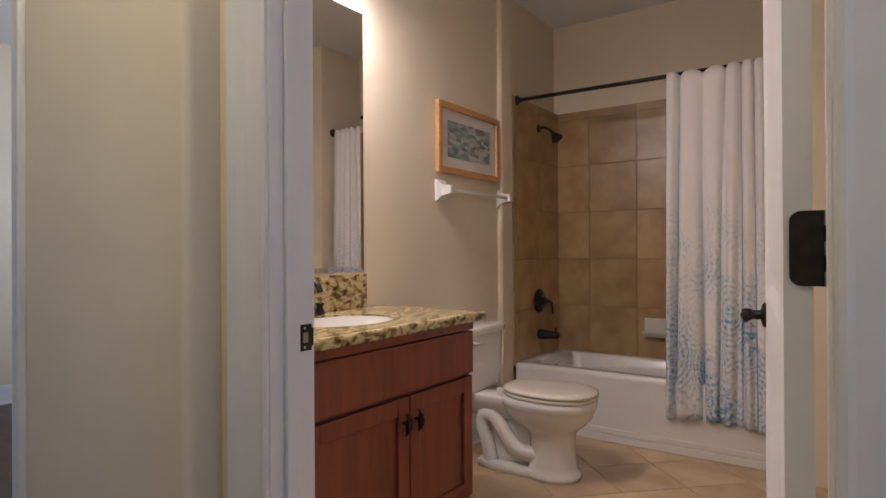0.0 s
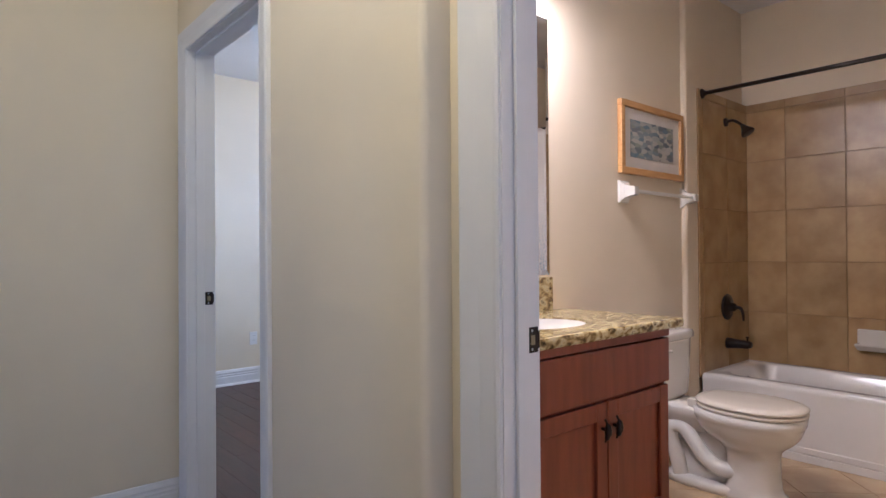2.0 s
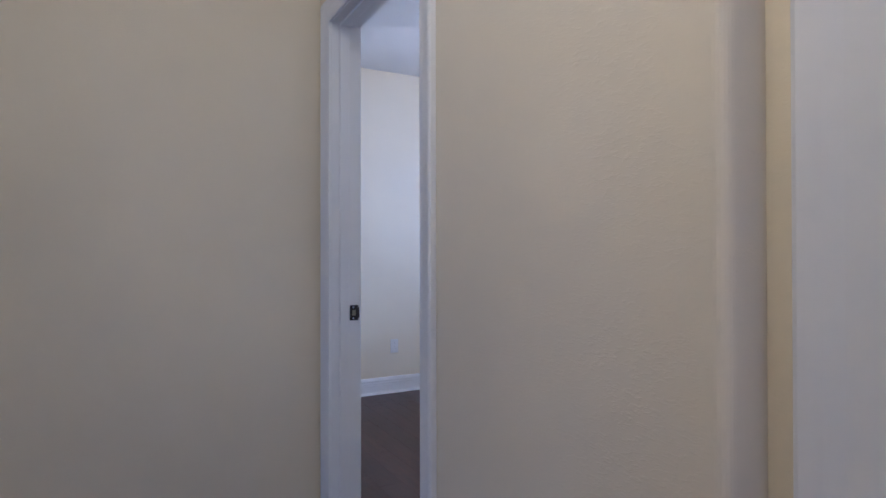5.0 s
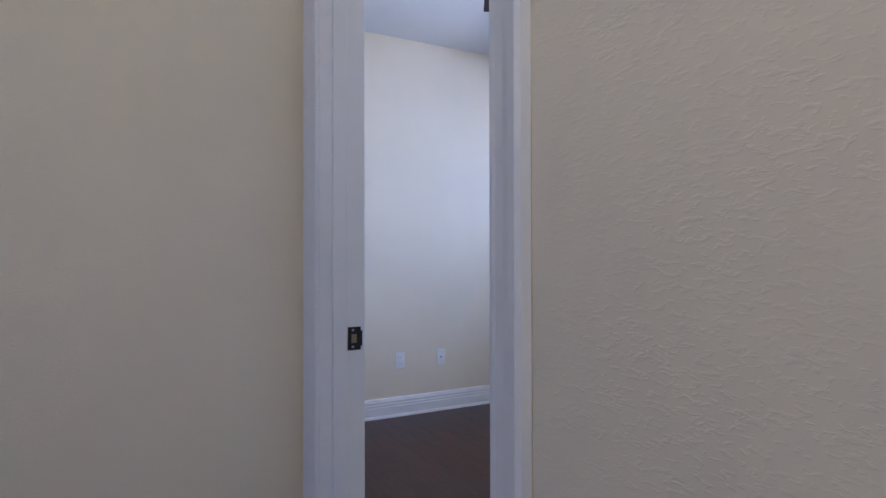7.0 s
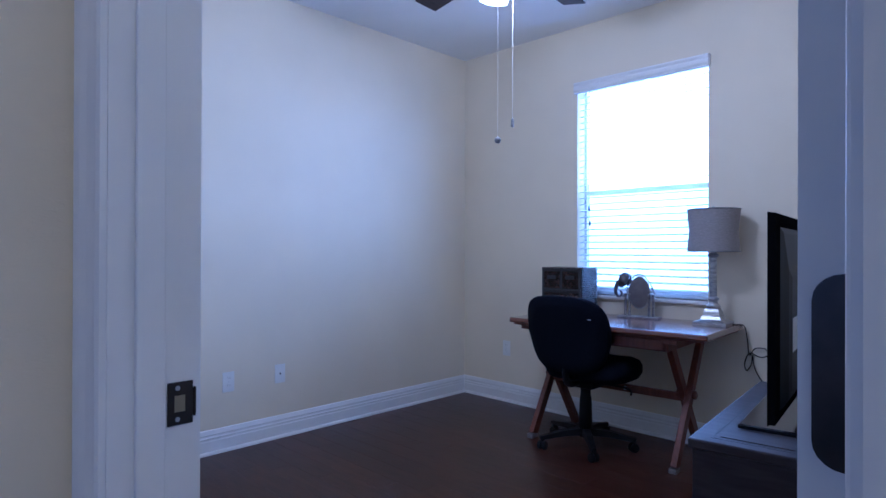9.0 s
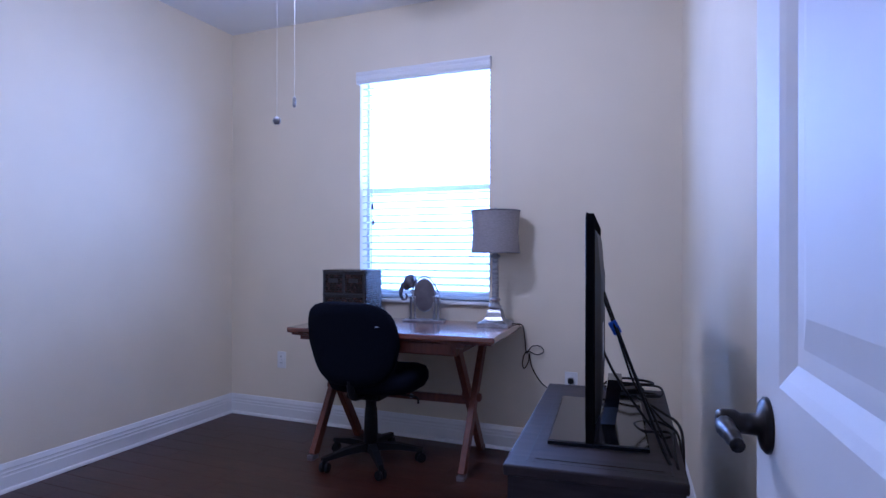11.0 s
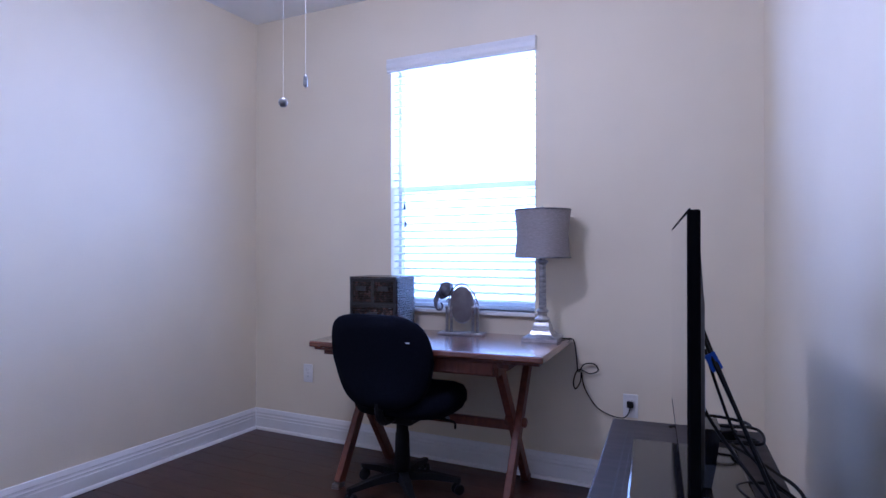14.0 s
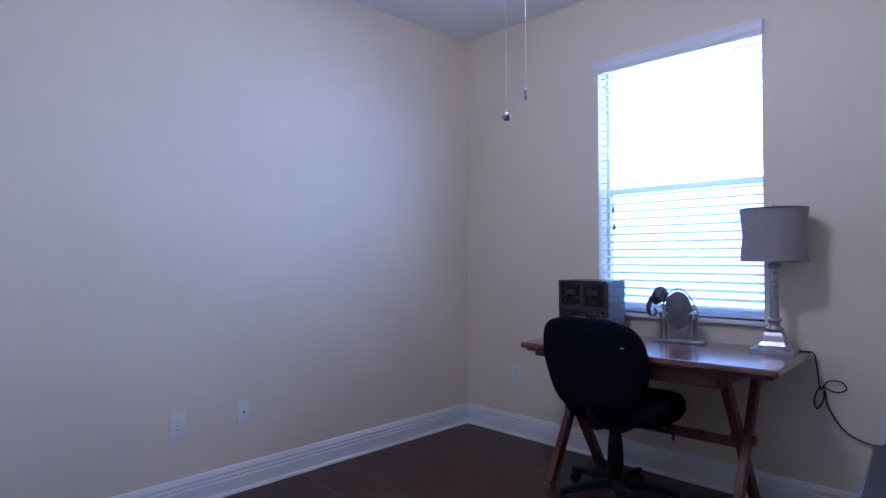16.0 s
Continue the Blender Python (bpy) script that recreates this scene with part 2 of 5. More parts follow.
def curtain_material():
    """White cotton printed with blue mandala rings that thicken towards the hem."""
    m = bpy.data.materials.new("printed_curtain_cotton")
    m.use_nodes = True
    n, l = m.node_tree.nodes, m.node_tree.links
    uv = n.new("ShaderNodeTexCoord")
    v = n.new("ShaderNodeTexVoronoi")
    v.inputs["Scale"].default_value, v.inputs["Randomness"].default_value = 3.7, 0.75
    l.new(uv.outputs["UV"], v.inputs["Vector"])
    w = n.new("ShaderNodeMath")
    w.operation = "MULTIPLY"
    w.inputs[1].default_value = 62
    l.new(v.outputs["Distance"], w.inputs[0])
    s = n.new("ShaderNodeMath")
    s.operation = "SINE"
    l.new(w.outputs[0], s.inputs[0])
    sp = n.new("ShaderNodeSeparateXYZ")
    l.new(uv.outputs["UV"], sp.inputs[0])
    nz = n.new("ShaderNodeTexNoise")
    nz.inputs["Scale"].default_value = 5
    l.new(uv.outputs["UV"], nz.inputs["Vector"])
    fine = n.new("ShaderNodeTexNoise")
    fine.inputs["Scale"].default_value = 55
    l.new(uv.outputs["UV"], fine.inputs["Vector"])

    patch = n.new("ShaderNodeTexNoise")
    patch.inputs["Scale"].default_value, patch.inputs["Detail"].default_value = 2.8, 1.0
    l.new(uv.outputs["UV"], patch.inputs["Vector"])

    def mth(op, a, b=None, c=None):
        q = n.new("ShaderNodeMath")
        q.operation = op
        for i, x in enumerate((a, b, c)):
            if x is None:
                continue
            if isinstance(x, (int, float)):
                q.inputs[i].default_value = x
            else:
                l.new(x, q.inputs[i])
        return q.outputs[0]

    ring = mth("MULTIPLY_ADD", s.outputs[0], 0.3, 0.55)
    ring = mth("MULTIPLY", ring, mth("MULTIPLY_ADD", fine.outputs[0], 3.2, -1.0))
    fade = n.new("ShaderNodeMapRange")
    fade.inputs[1].default_value, fade.inputs[2].default_value = 1.3, 0.05
    l.new(mth("MULTIPLY_ADD", nz.outputs[0], 0.5, mth("ADD", sp.outputs["Y"], -0.25)), fade.inputs[0])
    amount = mth("MULTIPLY", ring, mth("MULTIPLY", fade.outputs[0], mth("MULTIPLY_ADD", patch.outputs[0], 7.0, -2.1)))
    q = n.new("ShaderNodeMix")
    q.data_type, q.clamp_factor = "RGBA", True
    l.new(amount, q.inputs[0])
    q.inputs[6].default_value, q.inputs[7].default_value = (0.82, 0.8, 0.81, 1), (0.2, 0.38, 0.56, 1)
    l.new(q.outputs[2], n["Principled BSDF"].inputs["Base Color"])
    n["Principled BSDF"].inputs["Roughness"].default_value = 0.85
    return m


CURTAIN = curtain_material()


# ---------- mesh helpers ----------
def mesh_of(name, bm, mat, smooth=False):
    bmesh.ops.recalc_face_normals(bm, faces=bm.faces)
    me = bpy.data.meshes.new(name)
    bm.to_mesh(me)
    bm.free()
    me.materials.append(mat)
    if smooth:
        for p in me.polygons:
            p.use_smooth = True
    return me


def part(name, bm, mat, parent=None, label="", smooth=False):
    ob = new(name, mesh_of(name, bm, mat, smooth))
    ob.parent = parent
    if label:
        ob["label"] = label
    return ob


def structure(name, bm, mat, label, smooth=False):
    return tagged(part(name, bm, mat, None, "", smooth), label, name.split("_")[0], "", "structure")


def thing(name, m, label, category, group=""):
    ob = new(name)
    ob.empty_display_size = 0.1
    ob.matrix_basis = m
    return tagged(ob, label, category, group)


def box(x0, x1, y0, y1, z0, z1, bevel=0.0, bm=None, m=None, seg=2):
    own = bm is None or bevel or m is not None
    b = bmesh.new() if own else bm
    vs = [b.verts.new((x, y, z)) for x in (x0, x1) for y in (y0, y1) for z in (z0, z1)]
    for f in ((0, 1, 3, 2), (4, 6, 7, 5), (0, 4, 5, 1), (2, 3, 7, 6), (0, 2, 6, 4), (1, 5, 7, 3)):
        b.faces.new([vs[i] for i in f])
    if bevel:
        bmesh.ops.recalc_face_normals(b, faces=b.faces)
        bmesh.ops.bevel(b, geom=list(b.edges), offset=bevel, segments=seg, affect="EDGES", profile=0.5)
    if m is not None:
        b.transform(m)
    if bm is None:
        return b
    if own:
        tmp = bpy.data.meshes.new("tmp")
        b.to_mesh(tmp)
        b.free()
        bm.from_mesh(tmp)
        bpy.data.meshes.remove(tmp)
    return bm


def prism(points, z0, z1, bm=None):
    bm = bm or bmesh.new()
    lo = [bm.verts.new((x, y, z0)) for x, y in points]
    hi = [bm.verts.new((x, y, z1)) for x, y in points]
    bm.faces.new(lo[::-1])
    bm.faces.new(hi)
    for i in range(len(points)):
        j = (i + 1) % len(points)
        bm.faces.new((lo[i], lo[j], hi[j], hi[i]))
    return bm


def rings(loops, bm=None, closed=True, cap=True):
    """A skin over loops of equal length."""
    bm = bm or bmesh.new()
    rows = [[bm.verts.new(p) for p in loop] for loop in loops]
    n = len(rows[0])
    for a, b in zip(rows, rows[1:]):
        for i in range(n if closed else n - 1):
            j = (i + 1) % n
            bm.faces.new((a[i], a[j], b[j], b[i]))
    if cap and closed:
        bm.faces.new(rows[0][::-1])
        bm.faces.new(rows[-1])
    return bm


def lathe(profile, n=24, at=(0, 0, 0), bm=None):
    return rings([[(at[0] + r * math.cos(2 * math.pi * i / n), at[1] + r * math.sin(2 * math.pi * i / n), at[2] + z) for i in range(n)] for r, z in profile], bm)


def tube(points, r, n=8, bm=None, smooth_steps=0):
    pts = [Vector(p) for p in points]
    if smooth_steps:
        out = []
        for i in range(len(pts) - 1):
            p0, p1, p2, p3 = pts[max(i - 1, 0)], pts[i], pts[i + 1], pts[min(i + 2, len(pts) - 1)]
            for k in range(smooth_steps):
                t = k / smooth_steps
                out.append(0.5 * (2 * p1 + (p2 - p0) * t + (2 * p0 - 5 * p1 + 4 * p2 - p3) * t * t + (3 * p1 - p0 - 3 * p2 + p3) * t ** 3))
        pts = out + [pts[-1]]
    loops = []
    side = None
    for i, p in enumerate(pts):
        d = (pts[min(i + 1, len(pts) - 1)] - pts[max(i - 1, 0)]).normalized()
        if side is None:
            side = d.orthogonal().normalized()
        side = (side - d * side.dot(d)).normalized()
        up = d.cross(side)
        rr = r[i * len(r) // len(pts)] if isinstance(r, (list, tuple)) else r
        loops.append([p + rr * (math.cos(2 * math.pi * k / n) * side + math.sin(2 * math.pi * k / n) * up) for k in range(n)])
    return rings(loops, bm)


def beam(a, b, w, h, bevel=0.004, bm=None):
    """A bar of section w (level) by h from a to b."""
    a, b = Vector(a), Vector(b)
    d = b - a
    x = d.normalized()
    side = Vector((0, 0, 1)).cross(x)
    side = Vector((1, 0, 0)) if side.length < 1e-4 else side.normalized()
    up = x.cross(side)
    m = Matrix((x, side, up)).transposed().to_4x4()
    m.translation = a
    return box(0, d.length, -w / 2, w / 2, -h / 2, h / 2, bevel, bm, m)


# ---------- structure: walls, floors, ceilings ----------
H = 2.74
DOOR_H = 2.06
Y1, Y2 = 0.79, 0.897          # hall side and office side of the door wall
B1, B2 = 0.875, 0.987        # bath door wall
OL, OR = -2.512, -1.739      # office door opening
BL, BR = -0.684, 0.281        # bath door opening
EX = -2.65                   # end wall of the hall
BX = -1.56                   # bath vanity wall
TE = 0.13                    # tub end wall
RX0, RX1 = -1.66, -1.962     # office right wall, at the door and at the window

bm = box(-5.12, OL - 0.018, Y1, Y2, 0, H)
box(OL - 0.018, OR + 0.018, Y1, Y2, DOOR_H + 0.018, H, bm=bm)
box(OR + 0.018, -0.9, Y1, Y2, 0, H, bm=bm)
r = 0.02
bull = [(-0.9, Y1)] + [(-0.853 - r + r * math.sin(radians(a)), Y1 + r - r * math.cos(radians(a))) for a in range(0, 91, 15)] + [(-0.853, Y2), (-0.9, Y2)]
prism(bull, 0, H, bm)
structure("wall_office_door", bm, WALL, "cream textured drywall with a rounded corner around the office door")
bm = box(-0.853, BL - 0.018, B1, B2, 0, H)
box(BL - 0.018, BR + 0.018, B1, B2, DOOR_H + 0.018, H, bm=bm)
box(BR + 0.018, 1.3, B1, B2, 0, H, bm=bm)
structure("wall_bath_door", bm, WALL, "cream textured drywall around the bathroom doorway")
structure("wall_hall_end", box(EX - 0.12, EX, -0.27, Y1 - 0.002, 0, H), WALL, "cream textured drywall closing the hall")
S1 = -0.27
SL, SR = -2.56, -1.3
bm = box(-3.3, SL - 0.018, S1 - 0.12, S1, 0, H)
box(SL - 0.018, SR + 0.018, S1 - 0.12, S1, DOOR_H + 0.018, H, bm=bm)
box(SR + 0.018, 1.3, S1 - 0.12, S1, 0, H, bm=bm)
structure("wall_hall_south", bm, WALL, "cream drywall along the hall with a doorway")
structure("wall_hall_east", box(1.3, 1.42, S1 - 0.12, B2, 0, H), WALL, "plain cream wall closing the hall")
bm = box(-3.42, -3.3, -2.5, S1 - 0.12, 0, H)
box(-1.3, -1.18, -2.5, S1 - 0.12, 0, H, bm=bm)
box(-3.42, -1.18, -2.62, -2.5, 0, H, bm=bm)
structure("wall_bedroom", bm, WALL, "plain cream walls of the room across the hall")
structure("wall_office_left", box(-5.12, -5.0, Y2, 4.30, 0, H), WALL, "cream textured office wall with two outlets")
WX0, WX1, WZ0, WZ1, WY = -3.93, -3.035, 0.868, 2.335, 4.165
bm = box(-5.0, WX0, WY, WY + 0.14, 0, H)
box(WX1, BX - 0.045, WY, WY + 0.14, 0, H, bm=bm)
box(WX0, WX1, WY, WY + 0.14, 0, WZ0, bm=bm)
box(WX0, WX1, WY, WY + 0.14, WZ1, H, bm=bm)
structure("wall_window", bm, WALL, "cream textured office wall around the window")
structure("wall_office_right", prism([(RX1, WY), (RX0, Y2), (BX - 0.042, Y2), (BX - 0.042, WY)], 0, H), WALL, "cream textured office wall behind the television")
structure("wall_bath_vanity", box(BX - 0.04, BX, B2, 4.23, 0, 2.82), BATHWALL, "beige bathroom wall with mirror, picture and towel bar")
structure("wall_bath_back", box(BX - 0.04, 0.5, 4.23, 4.35, 0, 2.82), BATHWALL, "beige bathroom wall above the tiled tub surround")
structure("wall_bath_right", box(0.38, 0.5, B2, 4.23, 0, 2.82), BATHWALL, "plain beige bathroom wall behind the open door")
structure("wall_tub_end", box(TE, 0.38, 3.44, 4.23, 0, 2.82), BATHWALL, "beige wall at the end of the tub")
r = 0.018
edge = [(BX, 3.36)] + [(BX + 0.03 - r + r * math.sin(radians(a)), 3.36 + r - r * math.cos(radians(a))) for a in range(0, 91, 15)] + [(BX + 0.03, 3.50), (BX, 3.50)]
structure("trim_tub_edge", prism(edge, 0, 2.82), BATHWALL, "rounded plaster edge beside the tub tile")
structure("ceiling_bath", box(BX - 0.04, 0.5, B2, 4.35, 2.82, 2.9), CEIL, "white textured bathroom ceiling")
structure("ceiling_office", box(-5.12, BX - 0.045, Y2, 4.30, H, H + 0.1), CEIL, "white textured office ceiling")
structure("ceiling_hall", box(-3.42, 1.42, -2.62, Y2 if Y2 > B2 else B2, H + 0.002, H + 0.1), CEIL, "white textured hall ceiling")


# casings and jambs around the openings
def doorway(name, x0, x1, ya, yb, cw0, cw1, front, casing_back=True):
    """Jamb, stop and moulded casing of an opening in a wall along x between ya and yb."""
    d = thing(name, pose(x0, ya, 0), "white painted door frame with moulded casing", "door frame")
    d["kind"] = "structure"
    d["category"] = "door"
    w = x1 - x0
    t = yb - ya
    bm = box(-0.018, 0, -0.002, t + 0.002, 0, DOOR_H + 0.018)
    part("jamb", bm, TRIM, d)
    part("jamb", box(w, w + 0.018, -0.002, t + 0.002, 0, DOOR_H + 0.018), TRIM, d)
    part("head_jamb", box(0, w, -0.002, t + 0.002, DOOR_H, DOOR_H + 0.018), TRIM, d)
    ys = (t - 0.078, t - 0.042) if front else (0.05, 0.085)
    part("door_stop", box(0.0005, 0.011, *ys, 0, DOOR_H, 0.002), TRIM, d)
    part("door_stop", box(w - 0.008, w - 0.0005, *ys, 0, DOOR_H, 0.002), TRIM, d)
    part("door_stop", box(0.011, w - 0.011, *ys, DOOR_H - 0.011, DOOR_H - 0.0005, 0.002), TRIM, d)

    def casing(sx, base, sgn, cw, yf, sy):
        prof = [(0.004, 0), (0.004, 0.009), (0.012, 0.012), (0.02, 0.011), (cw * 0.5, 0.013), (cw * 0.7, 0.017), (cw - 0.008, 0.019), (cw, 0.015), (cw, 0)]
        loops = [[(base + sgn * (u), yf + sy * v, 0) for u, v in prof], [(base + sgn * u, yf + sy * v, DOOR_H + u) for u, v in prof]]
        part("casing", rings(loops), TRIM, d)

    def head(cwl, cwr, yf, sy):
        cw = max(cwl, cwr)
        prof = [(0.004, 0), (0.004, 0.009), (0.012, 0.012), (0.02, 0.011), (cw * 0.5, 0.013), (cw * 0.7, 0.017), (cw - 0.008, 0.019), (cw, 0.015), (cw, 0)]
        loops = [[(-min(u, cwl), yf + sy * v, DOOR_H + u) for u, v in prof], [(w + min(u, cwr), yf + sy * v, DOOR_H + u) for u, v in prof]]
        part("head_casing", rings(loops), TRIM, d)

    casing(0, 0, -1, cw0, -0.001, -1)
    casing(0, w, 1, cw1, -0.001, -1)
    head(cw0, cw1, -0.001, -1)
    if casing_back:
        casing(0, 0, -1, 0.085, t + 0.001, 1)
        casing(0, w, 1, 0.06, t + 0.001, 1)
        head(0.085, 0.06, t + 0.001, 1)
    return d


frame_office = doorway("door_frame_office", OL, OR, Y1, Y2, 0.09, 0.08, True)
frame_bath = doorway("door_frame_bath", BL, BR, B1, B2, 0.125, 0.09, True)
frame_south = doorway("door_frame_south", SL, SR, S1 - 0.12, S1, 0.07, 0.085, False)


def strike(parent, x, y, z):
    """Bronze strike plate with its lip and bolt hole, on a jamb facing +x."""
    p = part("strike_plate", box(x, x + 0.0025, y - 0.017, y + 0.017, z - 0.029, z + 0.029, 0.001), BRONZE, parent, "dark bronze strike plate")
    part("lip", box(x, x + 0.004, y + 0.017, y + 0.021, z - 0.02, z + 0.02, 0.0015), BRONZE, p)
    part("bolt_hole", box(x + 0.0026, x + 0.003, y - 0.008, y + 0.006, z - 0.011, z + 0.011), BRASS, p)
    for s in (-1, 1):
        part("screw", lathe([(0.0035, 0), (0.003, 0.001)], 10, (0, 0, 0)), PEWTER, p).matrix_basis = pose(x + 0.0026, y - 0.004, z + s * 0.021, 0, 90, 0)


strike(frame_office, 0.001, Y2 - Y1 - 0.02, 0.957)
strike(frame_bath, 0.001, B2 - B1 - 0.02, 0.955)
strike(frame_south, 0.001, 0.02, 0.95)


def baseboard(name, a, b, normal, label):
    """Tall moulded baseboard from a to b; normal points into the room."""
    prof = [(0, 0), (0.017, 0), (0.017, 0.075), (0.0145, 0.08), (0.0145, 0.088), (0.016, 0.092), (0.0125, 0.1), (0.0125, 0.108), (0.014, 0.112), (0.0095, 0.125), (0.006, 0.135), (0, 0.138)]
    loops = [[(p[0] + normal[0] * u, p[1] + normal[1] * u, v) for u, v in prof] for p in (a, b)]
    bm = rings(loops)
    shoe = [(0.017, 0), (0.029, 0), (0.028, 0.008), (0.024, 0.015), (0.017, 0.018)]
    rings([[(p[0] + normal[0] * u, p[1] + normal[1] * u, v) for u, v in shoe] for p in (a, b)], bm)
    structure(name, bm, TRIM, label)


baseboard("baseboard_left", (-5.0, Y2), (-5.0, WY), (1, 0), "white tall moulded baseboard")
baseboard("baseboard_window", (-5.0, WY), (RX1, WY), (0, -1), "white tall moulded baseboard")
baseboard("baseboard_right", (RX1, WY), (RX0 - 0.012, 1.05), (-0.995, -0.09), "white tall moulded baseboard")
baseboard("baseboard_front", (-5.0, Y2), (OL - 0.09, Y2), (0, 1), "white tall moulded baseboard")
baseboard("baseboard_hall_end", (EX, S1), (EX, Y1), (1, 0), "white tall moulded baseboard")
baseboard("baseboard_hall", (OR + 0.082, Y1), (-0.87, Y1), (0, -1), "white tall moulded baseboard")
baseboard("baseboard_bath", (BX, 2.24), (BX, 3.36), (1, 0), "white moulded baseboard")


# ---------- doors ----------
def door_leaf(name, hinge, angle, width, label, hinge_z):
    """A two-panel white door. Local x runs from the hinge to the free edge, y is the thickness."""
    d = thing(name, pose(hinge[0], hinge[1], 0.008, 0, 0, angle), label, "door")
    th, h = 0.035, DOOR_H - 0.014
    st = 0.115
    rails = [(0.0, 0.2), (0.86, 1.018), (h - 0.115, h)]
    bm = bmesh.new()
    box(0.003, st, 0, th, 0, h, bm=bm)
    box(width - st, width - 0.003, 0, th, 0, h, bm=bm)
    for a, b in rails:
        box(st, width - st, 0, th, a, b, bm=bm)
    part("door_slab", bm, TRIM, d)
    for z0, z1 in ((0.2, 0.86), (1.018, h - 0.115)):
        b = bmesh.new()
        for y, s in ((0, 1), (th, -1)):
            x0, x1 = st, width - st
            steps = [(0, 0.0), (0.012, 0.004), (0.03, 0.011), (0.05, 0.011), (0.085, 0.004), (0.09, 0.004)]
            rings([[(x0 + u, y + s * v, z0 + u), (x1 - u, y + s * v, z0 + u), (x1 - u, y + s * v, z1 - u), (x0 + u, y + s * v, z1 - u)] for u, v in steps], b, True, False)
            u, v = steps[-1]
            b.faces.new([b.verts.new(p) for p in ((x0 + u, y + s * v, z0 + u), (x1 - u, y + s * v, z0 + u), (x1 - u, y + s * v, z1 - u), (x0 + u, y + s * v, z1 - u))])
        part("door_panel", b, TRIM, d)
    for s, y in ((-1, 0), (1, th)):
        x, z = width - 0.065, 0.962
        hd = part("door_handle", lathe([(0.033, 0), (0.033, 0.004), (0.028, 0.008), (0.013, 0.012), (0.012, 0.03), (0.016, 0.036), (0.016, 0.05), (0.013, 0.056), (0.004, 0.057)], 20), BRONZE, d, "dark bronze lever handle", True)
        hd.matrix_basis = pose(x, y, z, -90 * s, 0, 0)
        lv = part("lever", tube([(0, 0, 0.046), (-0.025, 0, 0.05), (-0.055, 0.0, 0.048), (-0.08, 0.004, 0.046)], [0.011, 0.0105, 0.0095, 0.008], 10, None, 4), BRONZE, hd, "", True)
    for z in hinge_z:
        rc = 0.014
        y0, y1 = -0.016, th - 0.007
        loop = [(y0, z - 0.05), (y0, z + 0.05)] + [(y1 - rc + rc * math.sin(radians(q)), z + 0.05 - rc + rc * math.cos(radians(q))) for q in range(0, 91, 18)] + [(y1 - rc + rc * math.cos(radians(q)), z - 0.05 + rc - rc * math.sin(radians(q))) for q in range(0, 91, 18)]
        hb = part("hinge", rings([[(xx, a, b) for a, b in loop] for xx in (-0.0025, 0.0028)]), BRONZE, d, "dark bronze butt hinge")
        for k in range(5):
            part("knuckle", lathe([(0.0065, 0), (0.0068, 0.001), (0.0068, 0.0185), (0.0065, 0.0195)], 12), BRONZE if k % 2 else PEWTER, hb).matrix_basis = pose(-0.004, -0.018, z - 0.05 + 0.02 * k)
    return d


door_leaf("bathroom_door", (BR - 0.025, B2 + 0.016), 97.6, 0.905, "white painted bathroom door standing open", (0.25, 1.135, 1.8))
door_leaf("office_door", (OR - 0.011, Y2 + 0.018), 95.5, 0.742, "white two-panel office door standing open", (0.25, 1.095, 1.8))


# ---------- bathroom ----------
def vanity():
    fx, y0, y1, top = -1.02, 1.02, 2.19, 0.848
    v = thing("vanity_cabinet", pose(BX, y0, 0), "reddish brown wooden bathroom vanity with raised panel doors", "vanity")
    w, d = y1 - y0, fx - BX
    bm = box(0.002, d - 0.02, 0, w, 0.1, 0.71)
    for a, b, e, f in ((0.002, 0.02, 0, w), (d - 0.04, d - 0.02, 0, w), (0.02, d - 0.04, 0, 0.02), (0.02, d - 0.04, w - 0.02, w)):
        box(a, b, e, f, 0.71, top - 0.002, bm=bm)
    box(0.002, d - 0.09, 0.01, w - 0.01, 0, 0.1, bm=bm)
    part("body", bm, CABWOOD, v)
    part("top_moulding", box(d - 0.021, d + 0.006, 0, w, top - 0.034, top - 0.002, 0.005), CABWOOD, v)

    def front(name, a, b, z0, z1, panel):
        b0 = bmesh.new()
        if not panel:
            box(d - 0.02, d + 0.006, a, b, z0, z1, 0.005, b0)
            return part(name, b0, CABWOOD, v)
        s = 0.062
        box(d - 0.02, d, a, a + s, z0, z1, 0.003, b0)
        box(d - 0.02, d, b - s, b, z0, z1, 0.003, b0)
        box(d - 0.02, d, a + s, b - s, z0, z0 + s, 0.003, b0)
        box(d - 0.02, d, a + s, b - s, z1 - s, z1, 0.003, b0)
        o = part(name, b0, CABWOOD, v)
        part("panel", box(d - 0.02, d - 0.013, a + s - 0.001, b - s + 0.001, z0 + s - 0.001, z1 - s + 0.001), CABWOOD, o)
        return o

    c = 1.762 - y0
    front("false_drawer", c - 0.5, c + 0.425, 0.633, top - 0.04, False)
    left = front("cabinet_door", c - 0.5, c - 0.003, 0.12, 0.619, True)
    right = front("cabinet_door", c + 0.003, c + 0.425, 0.12, 0.619, True)
    for k in range(3):
        dr = front("drawer", 0.01, c - 0.51, 0.12 + 0.18 * k, 0.29 + 0.18 * k, False)
    for o, y in ((left, c - 0.036), (right, c + 0.036)):
        k = part("handle", tube([(d + 0.012, y, 0.565), (d + 0.024, y, 0.545), (d + 0.026, y, 0.525), (d + 0.022, y, 0.505), (d + 0.012, y, 0.485)], [0.004, 0.011, 0.013, 0.01, 0.004], 10, None, 4), BRONZE, o, "dark bronze leaf-shaped pull", True)
        part("post", tube([(d - 0.001, y, 0.53), (d + 0.02, y, 0.527)], 0.006, 10), BRONZE, o)


vanity()
